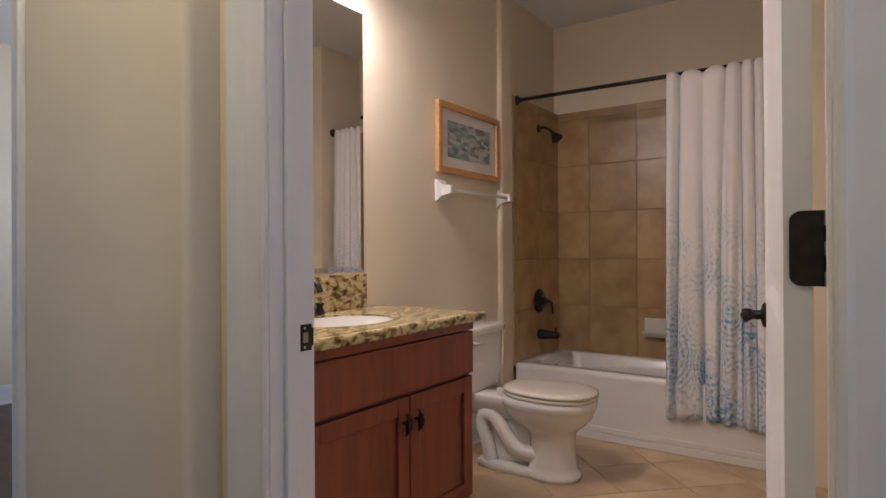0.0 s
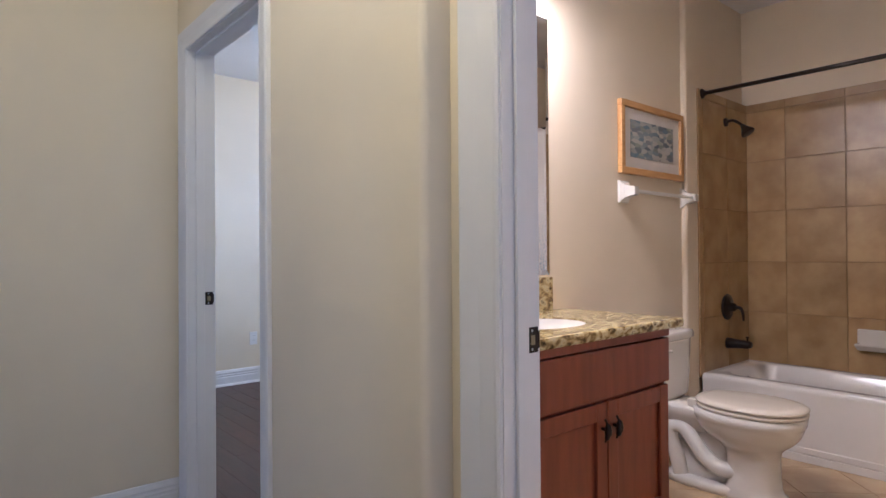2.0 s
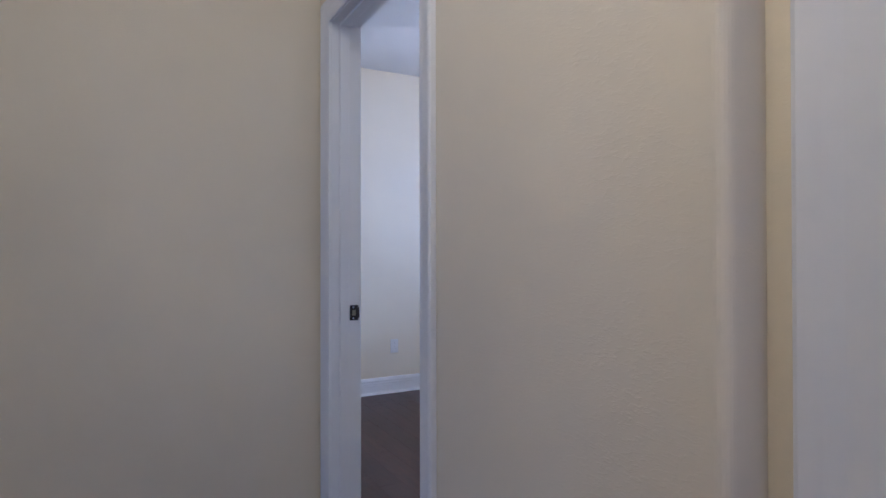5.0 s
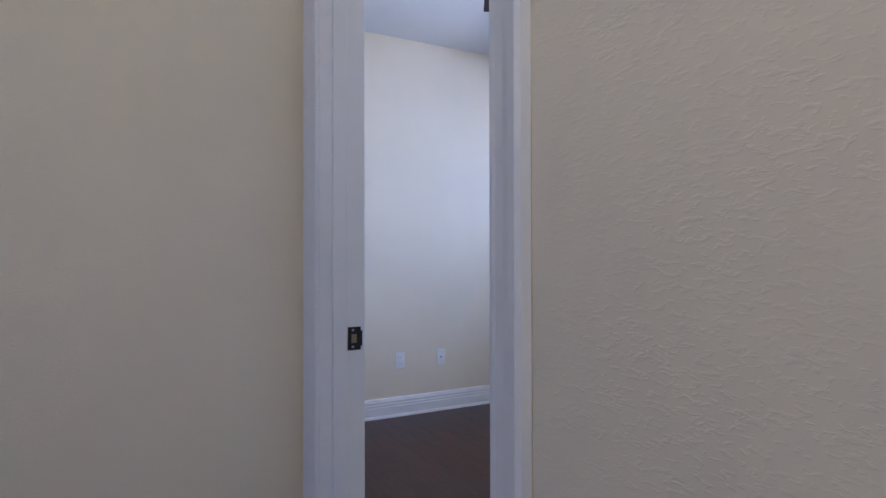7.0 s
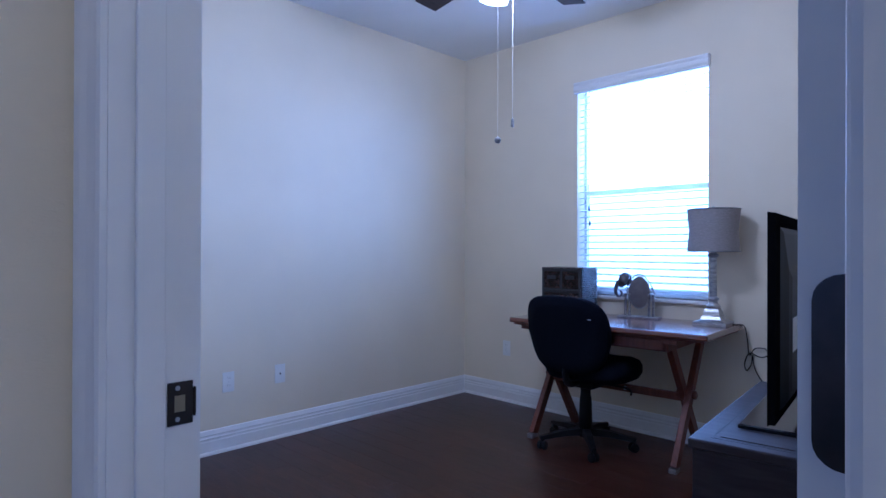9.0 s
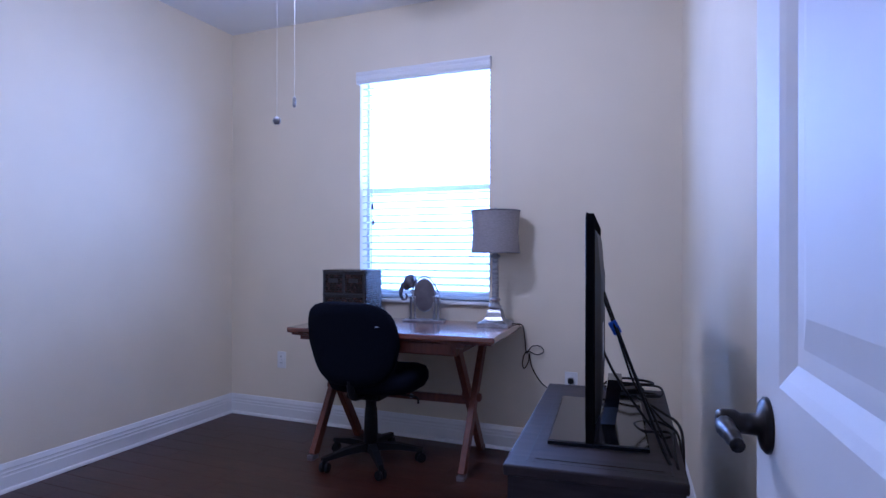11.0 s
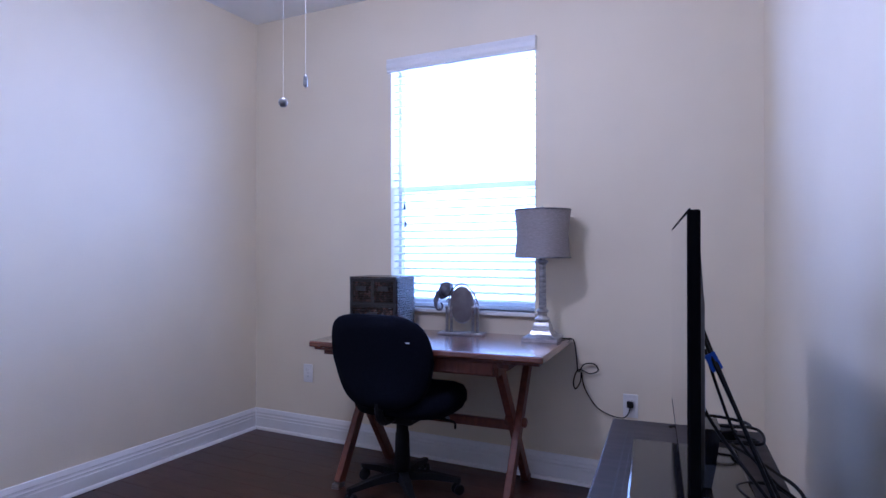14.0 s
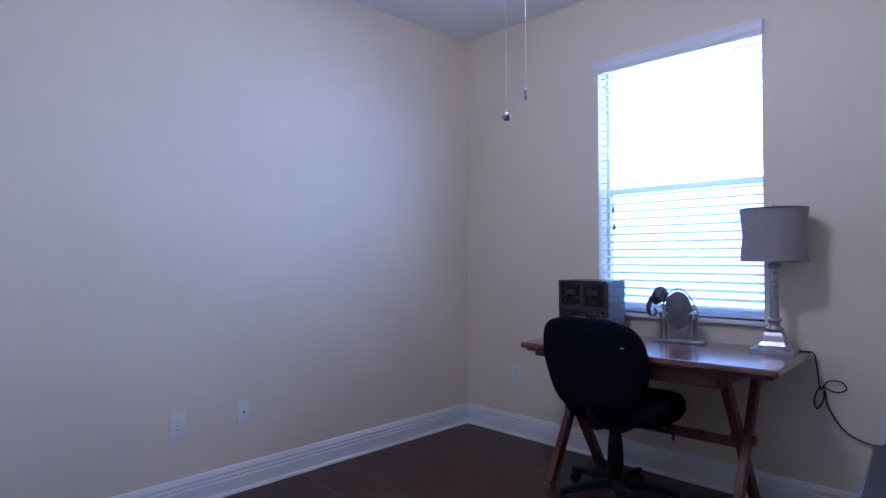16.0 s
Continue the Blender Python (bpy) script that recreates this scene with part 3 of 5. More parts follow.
# counter with an oval cut for the basin
ct = thing("granite_countertop", pose(BX, 1.008, 0.85), "gold and brown granite vanity top with backsplash", "countertop")
cw, cd = 1.232, 0.58
n = 40
ex, ey, ea, eb = 0.29, 0.66, 0.17, 0.225
bm = bmesh.new()
outer, inner = [], []
for i in range(n):
    a = 2 * math.pi * i / n
    ca, sa = math.cos(a), math.sin(a)
    s = min((cd - ex if ca > 0 else ex) / max(abs(ca), 1e-6), (cw - ey if sa > 0 else ey) / max(abs(sa), 1e-6))
    outer.append((ex + s * ca, ey + s * sa))
    inner.append((ex + ea * ca, ey + eb * sa))
corners = [(0, 0), (cd, 0), (cd, cw), (0, cw)]
for c in corners:
    k = min(range(n), key=lambda i: (outer[i][0] - c[0]) ** 2 + (outer[i][1] - c[1]) ** 2)
    outer[k] = c


def inset(p, u):
    return (min(max(p[0], 0), cd - u), min(max(p[1], u), cw - u))


L = [[(*p, 0.0) for p in inner], [(*inset(p, 0.004), 0.0) for p in outer], [(*inset(p, 0.0), 0.006) for p in outer], [(*inset(p, 0.0), 0.026) for p in outer],
     [(*inset(p, 0.004), 0.034) for p in outer], [(*inset(p, 0.012), 0.036) for p in outer], [(*p, 0.036) for p in inner], [(*p, 0.0) for p in inner]]
part("slab", rings(L, bm, True, False), GRANITE, ct)
part("backsplash", box(0.001, 0.021, 0, 1.10, 0.036, 0.19, 0.003), GRANITE, ct)
sink = thing("basin", pose(BX + ex, 1.008 + ey, 0.885), "white oval undermount basin set in granite", "sink")
part("bowl", rings([[((ea + 0.006) * f * math.cos(2 * math.pi * i / n), (eb + 0.006) * f * math.sin(2 * math.pi * i / n), z) for i in range(n)]
                    for f, z in ((0.955, -0.005), (0.945, -0.02), (0.9, -0.07), (0.75, -0.11), (0.5, -0.14), (0.12, -0.15))], None, True, False), CERAMIC, sink, "", True)
part("drain", lathe([(0.022, -0.149), (0.022, -0.147), (0.01, -0.146)], 16), BRONZE, sink)
tap = thing("faucet", pose(BX + 0.07, 1.008 + ey, 0.886), "dark bronze basin faucet", "faucet")
part("spout", tube([(0, 0, 0), (0, 0, 0.1), (0.03, 0, 0.14), (0.09, 0, 0.13), (0.11, 0, 0.1)], 0.012, 10, None, 4), BRONZE, tap, "", True)
for s in (-1, 1):
    part("tap_handle", lathe([(0.022, 0), (0.02, 0.01), (0.012, 0.03), (0.02, 0.045), (0.006, 0.05)], 14, (0, 0.1 * s, 0)), BRONZE, tap, "", True)

mir = thing("wall_mirror", pose(BX, 1.03, 1.05), "large frameless wall mirror over the vanity", "mirror")
part("glass", rings([[(0.001, y, z), (0.001, y2, z), (0.001, y2, z2), (0.001, y, z2)] if k == 0 else [(x, y, z), (x, y2, z), (x, y2, z2), (x, y, z2)]
                     for k, (x, y, z, y2, z2) in enumerate([(0.001, 0, 0, 1.075, 1.19), (0.003, 0, 0, 1.075, 1.19), (0.006, 0.022, 0.022, 1.053, 1.168)])]), MIRROR, mir)

vl = thing("vanity_light", pose(BX, 1.6, 2.42), "three-globe vanity light with a bronze bar", "light")
part("bar", box(0.001, 0.03, -0.42, 0.42, -0.04, 0.04, 0.008), BRONZE, vl)
for i in range(3):
    y = -0.3 + 0.3 * i
    part("arm", tube([(0.03, y, 0), (0.12, y, 0.03), (0.18, y, 0.0)], 0.008, 8, None, 4), BRONZE, vl)
    part("globe", rings([[(0.18 + r * math.cos(math.pi * k / 10), y + r * math.sin(math.pi * k / 10), z) for k in range(20)] for r, z in ((0.012, 0.004), (0.03, 0), (0.05, -0.04), (0.066, -0.11), (0.063, -0.11), (0.047, -0.04), (0.028, -0.004))], None, True, False), WARMGLOBE, vl, "lit frosted glass shade", True)

pc = thing("framed_picture", pose(BX, 2.675, 1.572), "blue and grey abstract print in a light wood frame", "picture")
pw, ph = 0.665, 0.395
for a, b, c, d in ((0, pw, 0, 0.036), (0, pw, ph - 0.036, ph), (0, 0.036, 0.036, ph - 0.036), (pw - 0.036, pw, 0.036, ph - 0.036)):
    part("frame_rail", box(0.002, 0.03, a, b, c, d, 0.004), FRAMEWOOD, pc)
part("mat", box(0.004, 0.014, 0.034, pw - 0.034, 0.034, ph - 0.034), MATBOARD, pc)
part("print", box(0.0142, 0.016, 0.105, pw - 0.105, 0.095, ph - 0.095), ARTPRINT, pc, "blue and grey abstract print")

tb = thing("towel_bar", pose(BX, 2.72, 1.475), "white ceramic towel bar on the wall", "towel bar")
for y in (0, 0.66):
    loops = [[(x, y + s * w * f, z) for s, f, z in ((-1, 1, -h), (1, 1, -h), (1, 1, h), (-1, 1, h))] for x, w, h in ((0.001, 0.045, 0.06), (0.012, 0.042, 0.056), (0.03, 0.028, 0.035), (0.055, 0.022, 0.026), (0.085, 0.02, 0.022), (0.088, 0.016, 0.018))]
    part("bracket", rings(loops), CERAMIC, tb)
part("rod", box(0.055, 0.073, 0, 0.66, -0.009, 0.009, 0.003), WHITEPLASTIC, tb)


def superloop(cx, cy, rx, ry, z, n=32, p=2.4, back=1.0):
    out = []
    for i in range(n):
        a = 2 * math.pi * i / n
        c, s = math.cos(a), math.sin(a)
        k = (abs(c) ** p + abs(s) ** p) ** (-1 / p)
        out.append((cx + rx * k * c * (back if c < 0 else 1), cy + ry * k * s, z))
    return out


def toilet():
    t = thing("toilet", pose(BX + 0.03, 2.86, 0), "white two-piece porcelain toilet with a bone-coloured seat lid", "toilet")
    part("tank", rings([superloop(0.105, 0, 0.085 * f, 0.205 * g, z, 32, 5) for f, g, z in ((0.8, 0.85, 0.385), (0.88, 0.9, 0.4), (0.95, 0.95, 0.5), (1, 1, 0.68), (1, 1, 0.69))]), CERAMIC, t, "", True)
    part("tank_lid", rings([superloop(0.105, 0, 0.098 * f, 0.222 * f, z, 32, 5) for f, z in ((0.94, 0.691), (1, 0.697), (1, 0.72), (0.97, 0.732), (0.85, 0.737))]), CERAMIC, t, "", True)
    fl = part("flush_lever", tube([(0.19, -0.15, 0.655), (0.205, -0.15, 0.655), (0.212, -0.13, 0.652), (0.21, -0.08, 0.645)], [0.01, 0.008, 0.007, 0.006], 8, None, 4), CERAMIC, t, "white flush lever", True)
    part("bowl", rings([superloop(cx, 0, rx, ry, z, 36, 2.3) for cx, rx, ry, z in ((0.565, 0.145, 0.12, 0.0), (0.565, 0.144, 0.119, 0.022), (0.568, 0.126, 0.106, 0.034), (0.568, 0.119, 0.1, 0.06), (0.568, 0.114, 0.096, 0.12), (0.567, 0.114, 0.096, 0.19), (0.562, 0.124, 0.103, 0.225), (0.557, 0.15, 0.12, 0.25), (0.551, 0.19, 0.145, 0.276), (0.546, 0.219, 0.165, 0.305), (0.544, 0.233, 0.177, 0.338), (0.545, 0.236, 0.181, 0.352), (0.545, 0.243, 0.187, 0.36), (0.545, 0.246, 0.19, 0.394), (0.545, 0.232, 0.178, 0.4))]), CERAMIC, t, "", True)
    part("rear_deck", rings([superloop(0.22, 0, 0.19 * f, 0.11 * g, z, 24, 4) for f, g, z in ((0.75, 0.6, 0.26), (0.9, 0.85, 0.31), (1, 1, 0.335), (1, 1.1, 0.375), (0.96, 1.05, 0.386))]), CERAMIC, t, "", True)
    part("pedestal_web", rings([superloop(0.36, 0, 0.16 * f, 0.05 * g, z, 24, 4) for f, g, z in ((1, 1.1, 0.03), (0.95, 0.9, 0.08), (0.9, 0.8, 0.2), (1.0, 1, 0.34))]), CERAMIC, t, "", True)
    part("plinth", rings([superloop(0.36, 0, 0.215 * f, 0.115 * f, z, 24, 3) for f, z in ((1, 0), (1, 0.022), (0.95, 0.034), (0.85, 0.04))]), CERAMIC, t, "", True)
    for s in (-1, 1):
        part("trapway", tube([(0.24, 0.06 * s, 0.03), (0.225, 0.066 * s, 0.12), (0.2, 0.07 * s, 0.2), (0.205, 0.072 * s, 0.265), (0.26, 0.074 * s, 0.275), (0.31, 0.074 * s, 0.225), (0.36, 0.07 * s, 0.16), (0.43, 0.064 * s, 0.115), (0.52, 0.05 * s, 0.11)], 0.038, 12, None, 5), CERAMIC, t, "", True)
        part("bolt_cap", lathe([(0.014, 0), (0.013, 0.012), (0.006, 0.02)], 12, (0.2, 0.115 * s, 0.03)), CERAMIC, t)
    part("seat", rings([superloop(0.555, 0, 0.241 * f, 0.187 * f, z, 36, 2.25) for f, z in ((0.97, 0.402), (1, 0.407), (1, 0.416), (0.985, 0.42))]), BONE, t, "bone-coloured plastic seat", True)
    part("lid", rings([superloop(0.555, 0, 0.243 * f, 0.19 * f, z, 36, 2.25) for f, z in ((0.97, 0.425), (1, 0.429), (1, 0.437), (0.96, 0.445), (0.8, 0.45), (0.3, 0.452))]), BONE, t, "bone-coloured closed lid", True)
    for s in (-1, 1):
        part("seat_hinge", box(0.29, 0.335, 0.07 * s - 0.02, 0.07 * s + 0.02, 0.386, 0.425, 0.006), BONE, t)


toilet()


def bathtub():
    x0, x1, y0, y1, h = BX + 0.035, TE - 0.007, 3.53, 4.214, 0.405
    t = thing("bathtub", pose(x0, y0, 0), "white enamelled alcove bathtub with a flat apron", "bathtub")
    w, d = x1 - x0, y1 - y0
    bm = bmesh.new()
    cx, cy = w / 2, d / 2 + 0.01
    outer = [(0, 0), (w, 0), (w, d), (0, d)]

    def rect(ix, iy, z, k=8, rr=0.12, shift=0.0):
        pts = []
        for sx, sy, a0 in ((1, 1, 0), (-1, 1, 90), (-1, -1, 180), (1, -1, 270)):
            for i in range(k):
                a = radians(a0 + 90 * i / (k - 1))
                pts.append((cx + shift + sx * (w / 2 - ix - rr) + rr * math.cos(a), cy + sy * (d / 2 - iy - rr) + rr * math.sin(a), z))
        return pts

    def rim(z, u):
        return [(min(max(p[0], u), w - u), min(max(p[1], u), d - u), z) for p in rect(-0.02, -0.03, z, 8, 0.03)]

    part("basin", rings([rim(h - 0.035, 0.0), rim(h - 0.01, 0.0), rim(h, 0.008), rect(0.075, 0.075, h), rect(0.09, 0.085, h - 0.012), rect(0.12, 0.11, h - 0.15), rect(0.17, 0.13, h - 0.3), rect(0.24, 0.18, h - 0.335), rect(0.3, 0.215, h - 0.338, 8, 0.1)], None, True, False), ENAMEL, t, "", True)
    part("basin_floor", rings([rect(0.235, 0.175, h - 0.345), rect(0.235, 0.175, h - 0.3365)]), ENAMEL, t)
    part("apron", box(0, w, 0.003, 0.05, 0.0, h - 0.034, 0.002), ENAMEL, t)
    part("skirt_rib", box(0, w, -0.003, 0.01, 0.045, 0.08, 0.004), ENAMEL, t)
    part("skirt_foot", box(0, w, -0.004, 0.013, 0.0, 0.042, 0.003), ENAMEL, t)
    part("overflow_plate", lathe([(0.035, 0), (0.034, 0.008), (0.02, 0.012)], 18), BRONZE, t, "dark bronze overflow plate").matrix_basis = pose(0.128, cy, h - 0.085, 0, 80, 0)


bathtub()
TX = BX + 0.03
rod = thing("shower_rod", pose(0, 3.56, 2.125), "dark bronze shower curtain rod", "curtain rod")
part("pole", tube([(TX, 0, 0.012), (TE - 0.001, 0, -0.001)], 0.0125, 12), BRONZE, rod, "", True)
for x, s in ((TX, 1), (TE - 0.001, -1)):
    part("flange", lathe([(0.032, 0), (0.03, 0.012), (0.02, 0.02), (0.016, 0.03)], 16), BRONZE, rod).matrix_basis = pose(x + 0.001 * s, 0, 0.012 if s > 0 else 0, 0, 90 * s, 0)

cu = thing("shower_curtain", pose(-0.563, 3.515, 0.2), "white shower curtain printed with blue mandalas", "curtain")
bm = bmesh.new()
uvl = bm.loops.layers.uv.new("UVMap")
nu, nv, cwid, chei = 230, 48, 0.66, 1.93
grid = []
for j in range(nv + 1):
    v = j / nv
    row = []
    for i in range(nu + 1):
        u = i / nu
        amp = 0.014 + 0.012 * (1 - v) + 0.008 * math.sin(9 * u + 2 * v)
        ph = 2 * math.pi * (8.0 * u + 0.55 * math.sin(6.1 * u + 1.5) + 0.3 * math.sin(3.1 * u) * (1 - v) + 0.22 * math.sin(17 * u) * (1 - v))
        y = amp * math.sin(ph) + 0.012 * math.sin(2.3 * ph + 2 * v) * (1 - v) + 0.006 * noise.noise((u * 7, v * 5, 3))
        x = u * cwid * (0.93 + 0.07 * (1 - v)) + 0.02 * v + 0.012 * math.cos(ph) * (0.6 + 0.4 * v)
        z = v * chei - (0.022 * (0.5 + 0.5 * math.sin(ph)) * v ** 10) + 0.012 * math.sin(5 * u) * (1 - v)
        row.append(bm.verts.new((x, y, z)))
    grid.append(row)
for j in range(nv):
    for i in range(nu):
        f = bm.faces.new((grid[j][i], grid[j][i + 1], grid[j + 1][i + 1], grid[j + 1][i]))
        for lp, (a, b) in zip(f.loops, ((i, j), (i + 1, j), (i + 1, j + 1), (i, j + 1))):
            lp[uvl].uv = (a / nu * 1.32, b / nv * 1.93)
cloth = part("cloth", bm, CURTAIN, cu, "", True)
sol = cloth.modifiers.new("thickness", "SOLIDIFY")
sol.thickness = 0.002
for i in range(8):
    part("ring", tube([(0.02 + 0.08 * i, 0.045 + 0.02 * math.cos(k), 1.918 + 0.024 * math.sin(k)) for k in [2 * math.pi * q / 12 for q in range(13)]], 0.0022, 6), BRONZE, cu)

sh = thing("shower", pose(TX, 3.87, 1.98), "dark bronze shower head on a bent arm", "shower head")
part("flange", lathe([(0.028, 0), (0.026, 0.01), (0.014, 0.014)], 16), BRONZE, sh).matrix_basis = pose(0.013, 0, 0.02, 0, 90, 0)
part("arm", tube([(0.013, 0, 0.02), (0.06, 0, 0.025), (0.1, 0, 0.0), (0.125, 0, -0.025)], 0.009, 10, None, 4), BRONZE, sh, "", True)
part("head", lathe([(0.012, 0.03), (0.016, 0.015), (0.03, -0.01), (0.042, -0.03), (0.042, -0.04), (0.036, -0.042)], 18), BRONZE, sh, "", True).matrix_basis = pose(0.135, 0, -0.04, 0, -35, 0)
vv = thing("shower_valve", pose(TX + 0.012, 3.87, 0.79), "dark bronze tub valve with a lever", "faucet")
part("plate", lathe([(0.085, 0), (0.083, 0.008), (0.06, 0.016), (0.03, 0.022), (0.026, 0.05), (0.02, 0.056)], 28), BRONZE, vv, "", True).matrix_basis = pose(0, 0, 0, 0, 90, 0)
part("lever", tube([(0.05, 0, 0), (0.085, 0, -0.005), (0.1, 0, -0.04), (0.102, 0, -0.085)], [0.011, 0.01, 0.009, 0.007], 10, None, 4), BRONZE, vv, "", True)
sp = thing("tub_spout", pose(TX + 0.012, 3.87, 0.555), "dark bronze tub spout", "faucet")
part("spout", rings([superloop(0, 0, a, b, z, 16, 2.2) for a, b, z in ((0.036, 0.034, 0), (0.034, 0.033, 0.02), (0.028, 0.028, 0.08), (0.026, 0.027, 0.13), (0.018, 0.02, 0.15))]), BRONZE, sp, "", True).matrix_basis = pose(0, 0, 0, 0, 90, 0)
part("diverter", lathe([(0.006, 0), (0.006, 0.02), (0.01, 0.022), (0.009, 0.032)], 12, (0.125, 0, 0.02)), BRONZE, sp)
sd = thing("soap_dish", pose(-0.80, 4.214, 0.55), "beige ceramic soap dish on the tile", "soap dish")
bm = box(-0.085, 0.085, -0.014, -0.001, 0, 0.125, 0.006)
part("back_plate", bm, BONE, sd)
part("tray", rings([[(sx * (0.085 - u), y, z) for sx, y in ((-1, -0.013), (1, -0.013), (1, -yy), (-1, -yy))] for u, yy, z in ((0.012, 0.05, 0.0), (0.0, 0.078, 0.03), (0.002, 0.08, 0.04), (0.014, 0.066, 0.038), (0.02, 0.05, 0.02))], None, True, True), BONE, sd)

# ---------- office window ----------
w1 = thing("window_1", pose(WX0, WY, WZ0), "white single-hung window glowing with daylight", "window")
w1["kind"] = "structure"
ww, wh = WX1 - WX0, WZ1 - WZ0
for a, b, c, d in ((0.001, 0.022, 0, wh), (ww - 0.022, ww - 0.001, 0, wh), (0.022, ww - 0.022, 0.001, 0.045), (0.022, ww - 0.022, wh - 0.04, wh - 0.001), (0.022, ww - 0.022, 0.69, 0.718)):
    part("window_frame", box(a, b, 0.095, 0.135, c, d, 0.003), TRIM, w1)
for c, d in ((0.045, 0.69), (0.718, wh - 0.04)):
    part("pane", box(0.022, ww - 0.022, 0.112, 0.116, c, d), GLASS, w1).visible_shadow = False
part("window_sill", box(-0.012, ww + 0.012, -0.03, 0.094, -0.022, 0.0, 0.005), TRIM, w1)

bl = thing("window_blinds", pose(WX0, WY, WZ0), "white faux wood blinds with open slats", "blinds")
part("valance", rings([[(x, y, z) for y, z in ((0.012, wh + 0.006), (-0.032, wh + 0.006), (-0.036, wh - 0.004), (-0.031, wh - 0.02), (-0.036, wh - 0.03), (-0.036, wh - 0.048), (-0.029, wh - 0.06), (-0.03, wh - 0.07), (-0.02, wh - 0.074), (-0.012, wh - 0.07))] for x in (-0.012, ww + 0.012)]), TRIM, bl)
part("headrail", box(0.006, ww - 0.006, 0.016, 0.066, wh - 0.05, wh - 0.004), TRIM, bl)
nsl = 31
slat = box(0.008, ww - 0.008, -0.025, 0.025, -0.0022, 0.0022)
slat_mesh = mesh_of("slat", slat, SLAT)
for i in range(nsl):
    o = new("slat", slat_mesh)
    o.parent = bl
    o.matrix_basis = pose(0, 0.045, 0.05 + (wh - 0.14) * i / (nsl - 1), 10, 0, 0)
part("bottom_rail", box(0.008, ww - 0.008, 0.02, 0.07, 0.006, 0.026, 0.003), SLAT, bl)
for x in (0.13, ww / 2, ww - 0.13):
    for y in (0.018, 0.072):
        part("ladder_cord", tube([(x, y, 0.02), (x, y, wh - 0.05)], 0.0011, 5), SLAT, bl)
for x, z in ((0.088, 0.61), (0.094, 0.505)):
    part("pull_cord", tube([(x, 0.012, z), (x, 0.012, wh - 0.06)], 0.001, 5), SLAT, bl)
    part("tassel", lathe([(0.003, 0.035), (0.007, 0.02), (0.009, 0), (0.006, -0.003)], 10, (x, 0.012, z - 0.03)), DARKPEWTER, bl)


# ---------- office furniture ----------
def desk():
    d = thing("writing_desk", pose(-3.405, 3.80, 0, 0, 0, 3.0), "cherry wood campaign desk with crossed legs", "desk")
    W, D = 1.18, 0.62
    part("desktop", box(-W / 2, W / 2, -D / 2, D / 2, 0.722, 0.752, 0.007), DESKWOOD, d)
    part("under_moulding", box(-W / 2 + 0.02, W / 2 - 0.02, -D / 2 + 0.02, D / 2 - 0.02, 0.708, 0.7215, 0.004), LEGWOOD, d)
    part("drawer_case", box(-0.37, 0.37, -0.235, 0.24, 0.636, 0.7075, 0.004), LEGWOOD, d)
    dr = part("drawer_front", box(-0.35, 0.35, -0.2525, -0.2355, 0.643, 0.702, 0.004), LEGWOOD, d)
    for x in (-0.49, 0.39):
        s = -1 if x < 0 else 1
        part("leg", beam((x, -0.19, 0.02), (x, 0.24, 0.7), 0.034, 0.058), LEGWOOD, d)
        part("leg", beam((x - s * 0.036, 0.28, 0.02), (x - s * 0.036, -0.19, 0.7), 0.034, 0.058), LEGWOOD, d)
        for y, xo in ((-0.197, 0), (0.287, -s * 0.036)):
            part("foot", box(x + xo - 0.02, x + xo + 0.02, y - 0.03, y + 0.03, 0, 0.026, 0.003), PEWTER if y < 0 else LEGWOOD, d)
        part("pivot", lathe([(0.024, -0.05), (0.024, 0.05), (0.016, 0.056)], 18), LEGWOOD, d).matrix_basis = pose(x - s * 0.018, 0.035, 0.37, 0, 90, 0)
        part("top_rail", box(x - 0.05, x + 0.03, -0.25, 0.25, 0.68, 0.7075, 0.003), LEGWOOD, d)
    part("stretcher", beam((-0.47, 0.035, 0.35), (0.37, 0.035, 0.35), 0.026, 0.045), LEGWOOD, d)
    part("stretcher_knob", lathe([(0.012, 0), (0.012, 0.006), (0.004, 0.01)], 12), PEWTER, d).matrix_basis = pose(0.02, 0.0215, 0.35, 90, 0, 0)


desk()


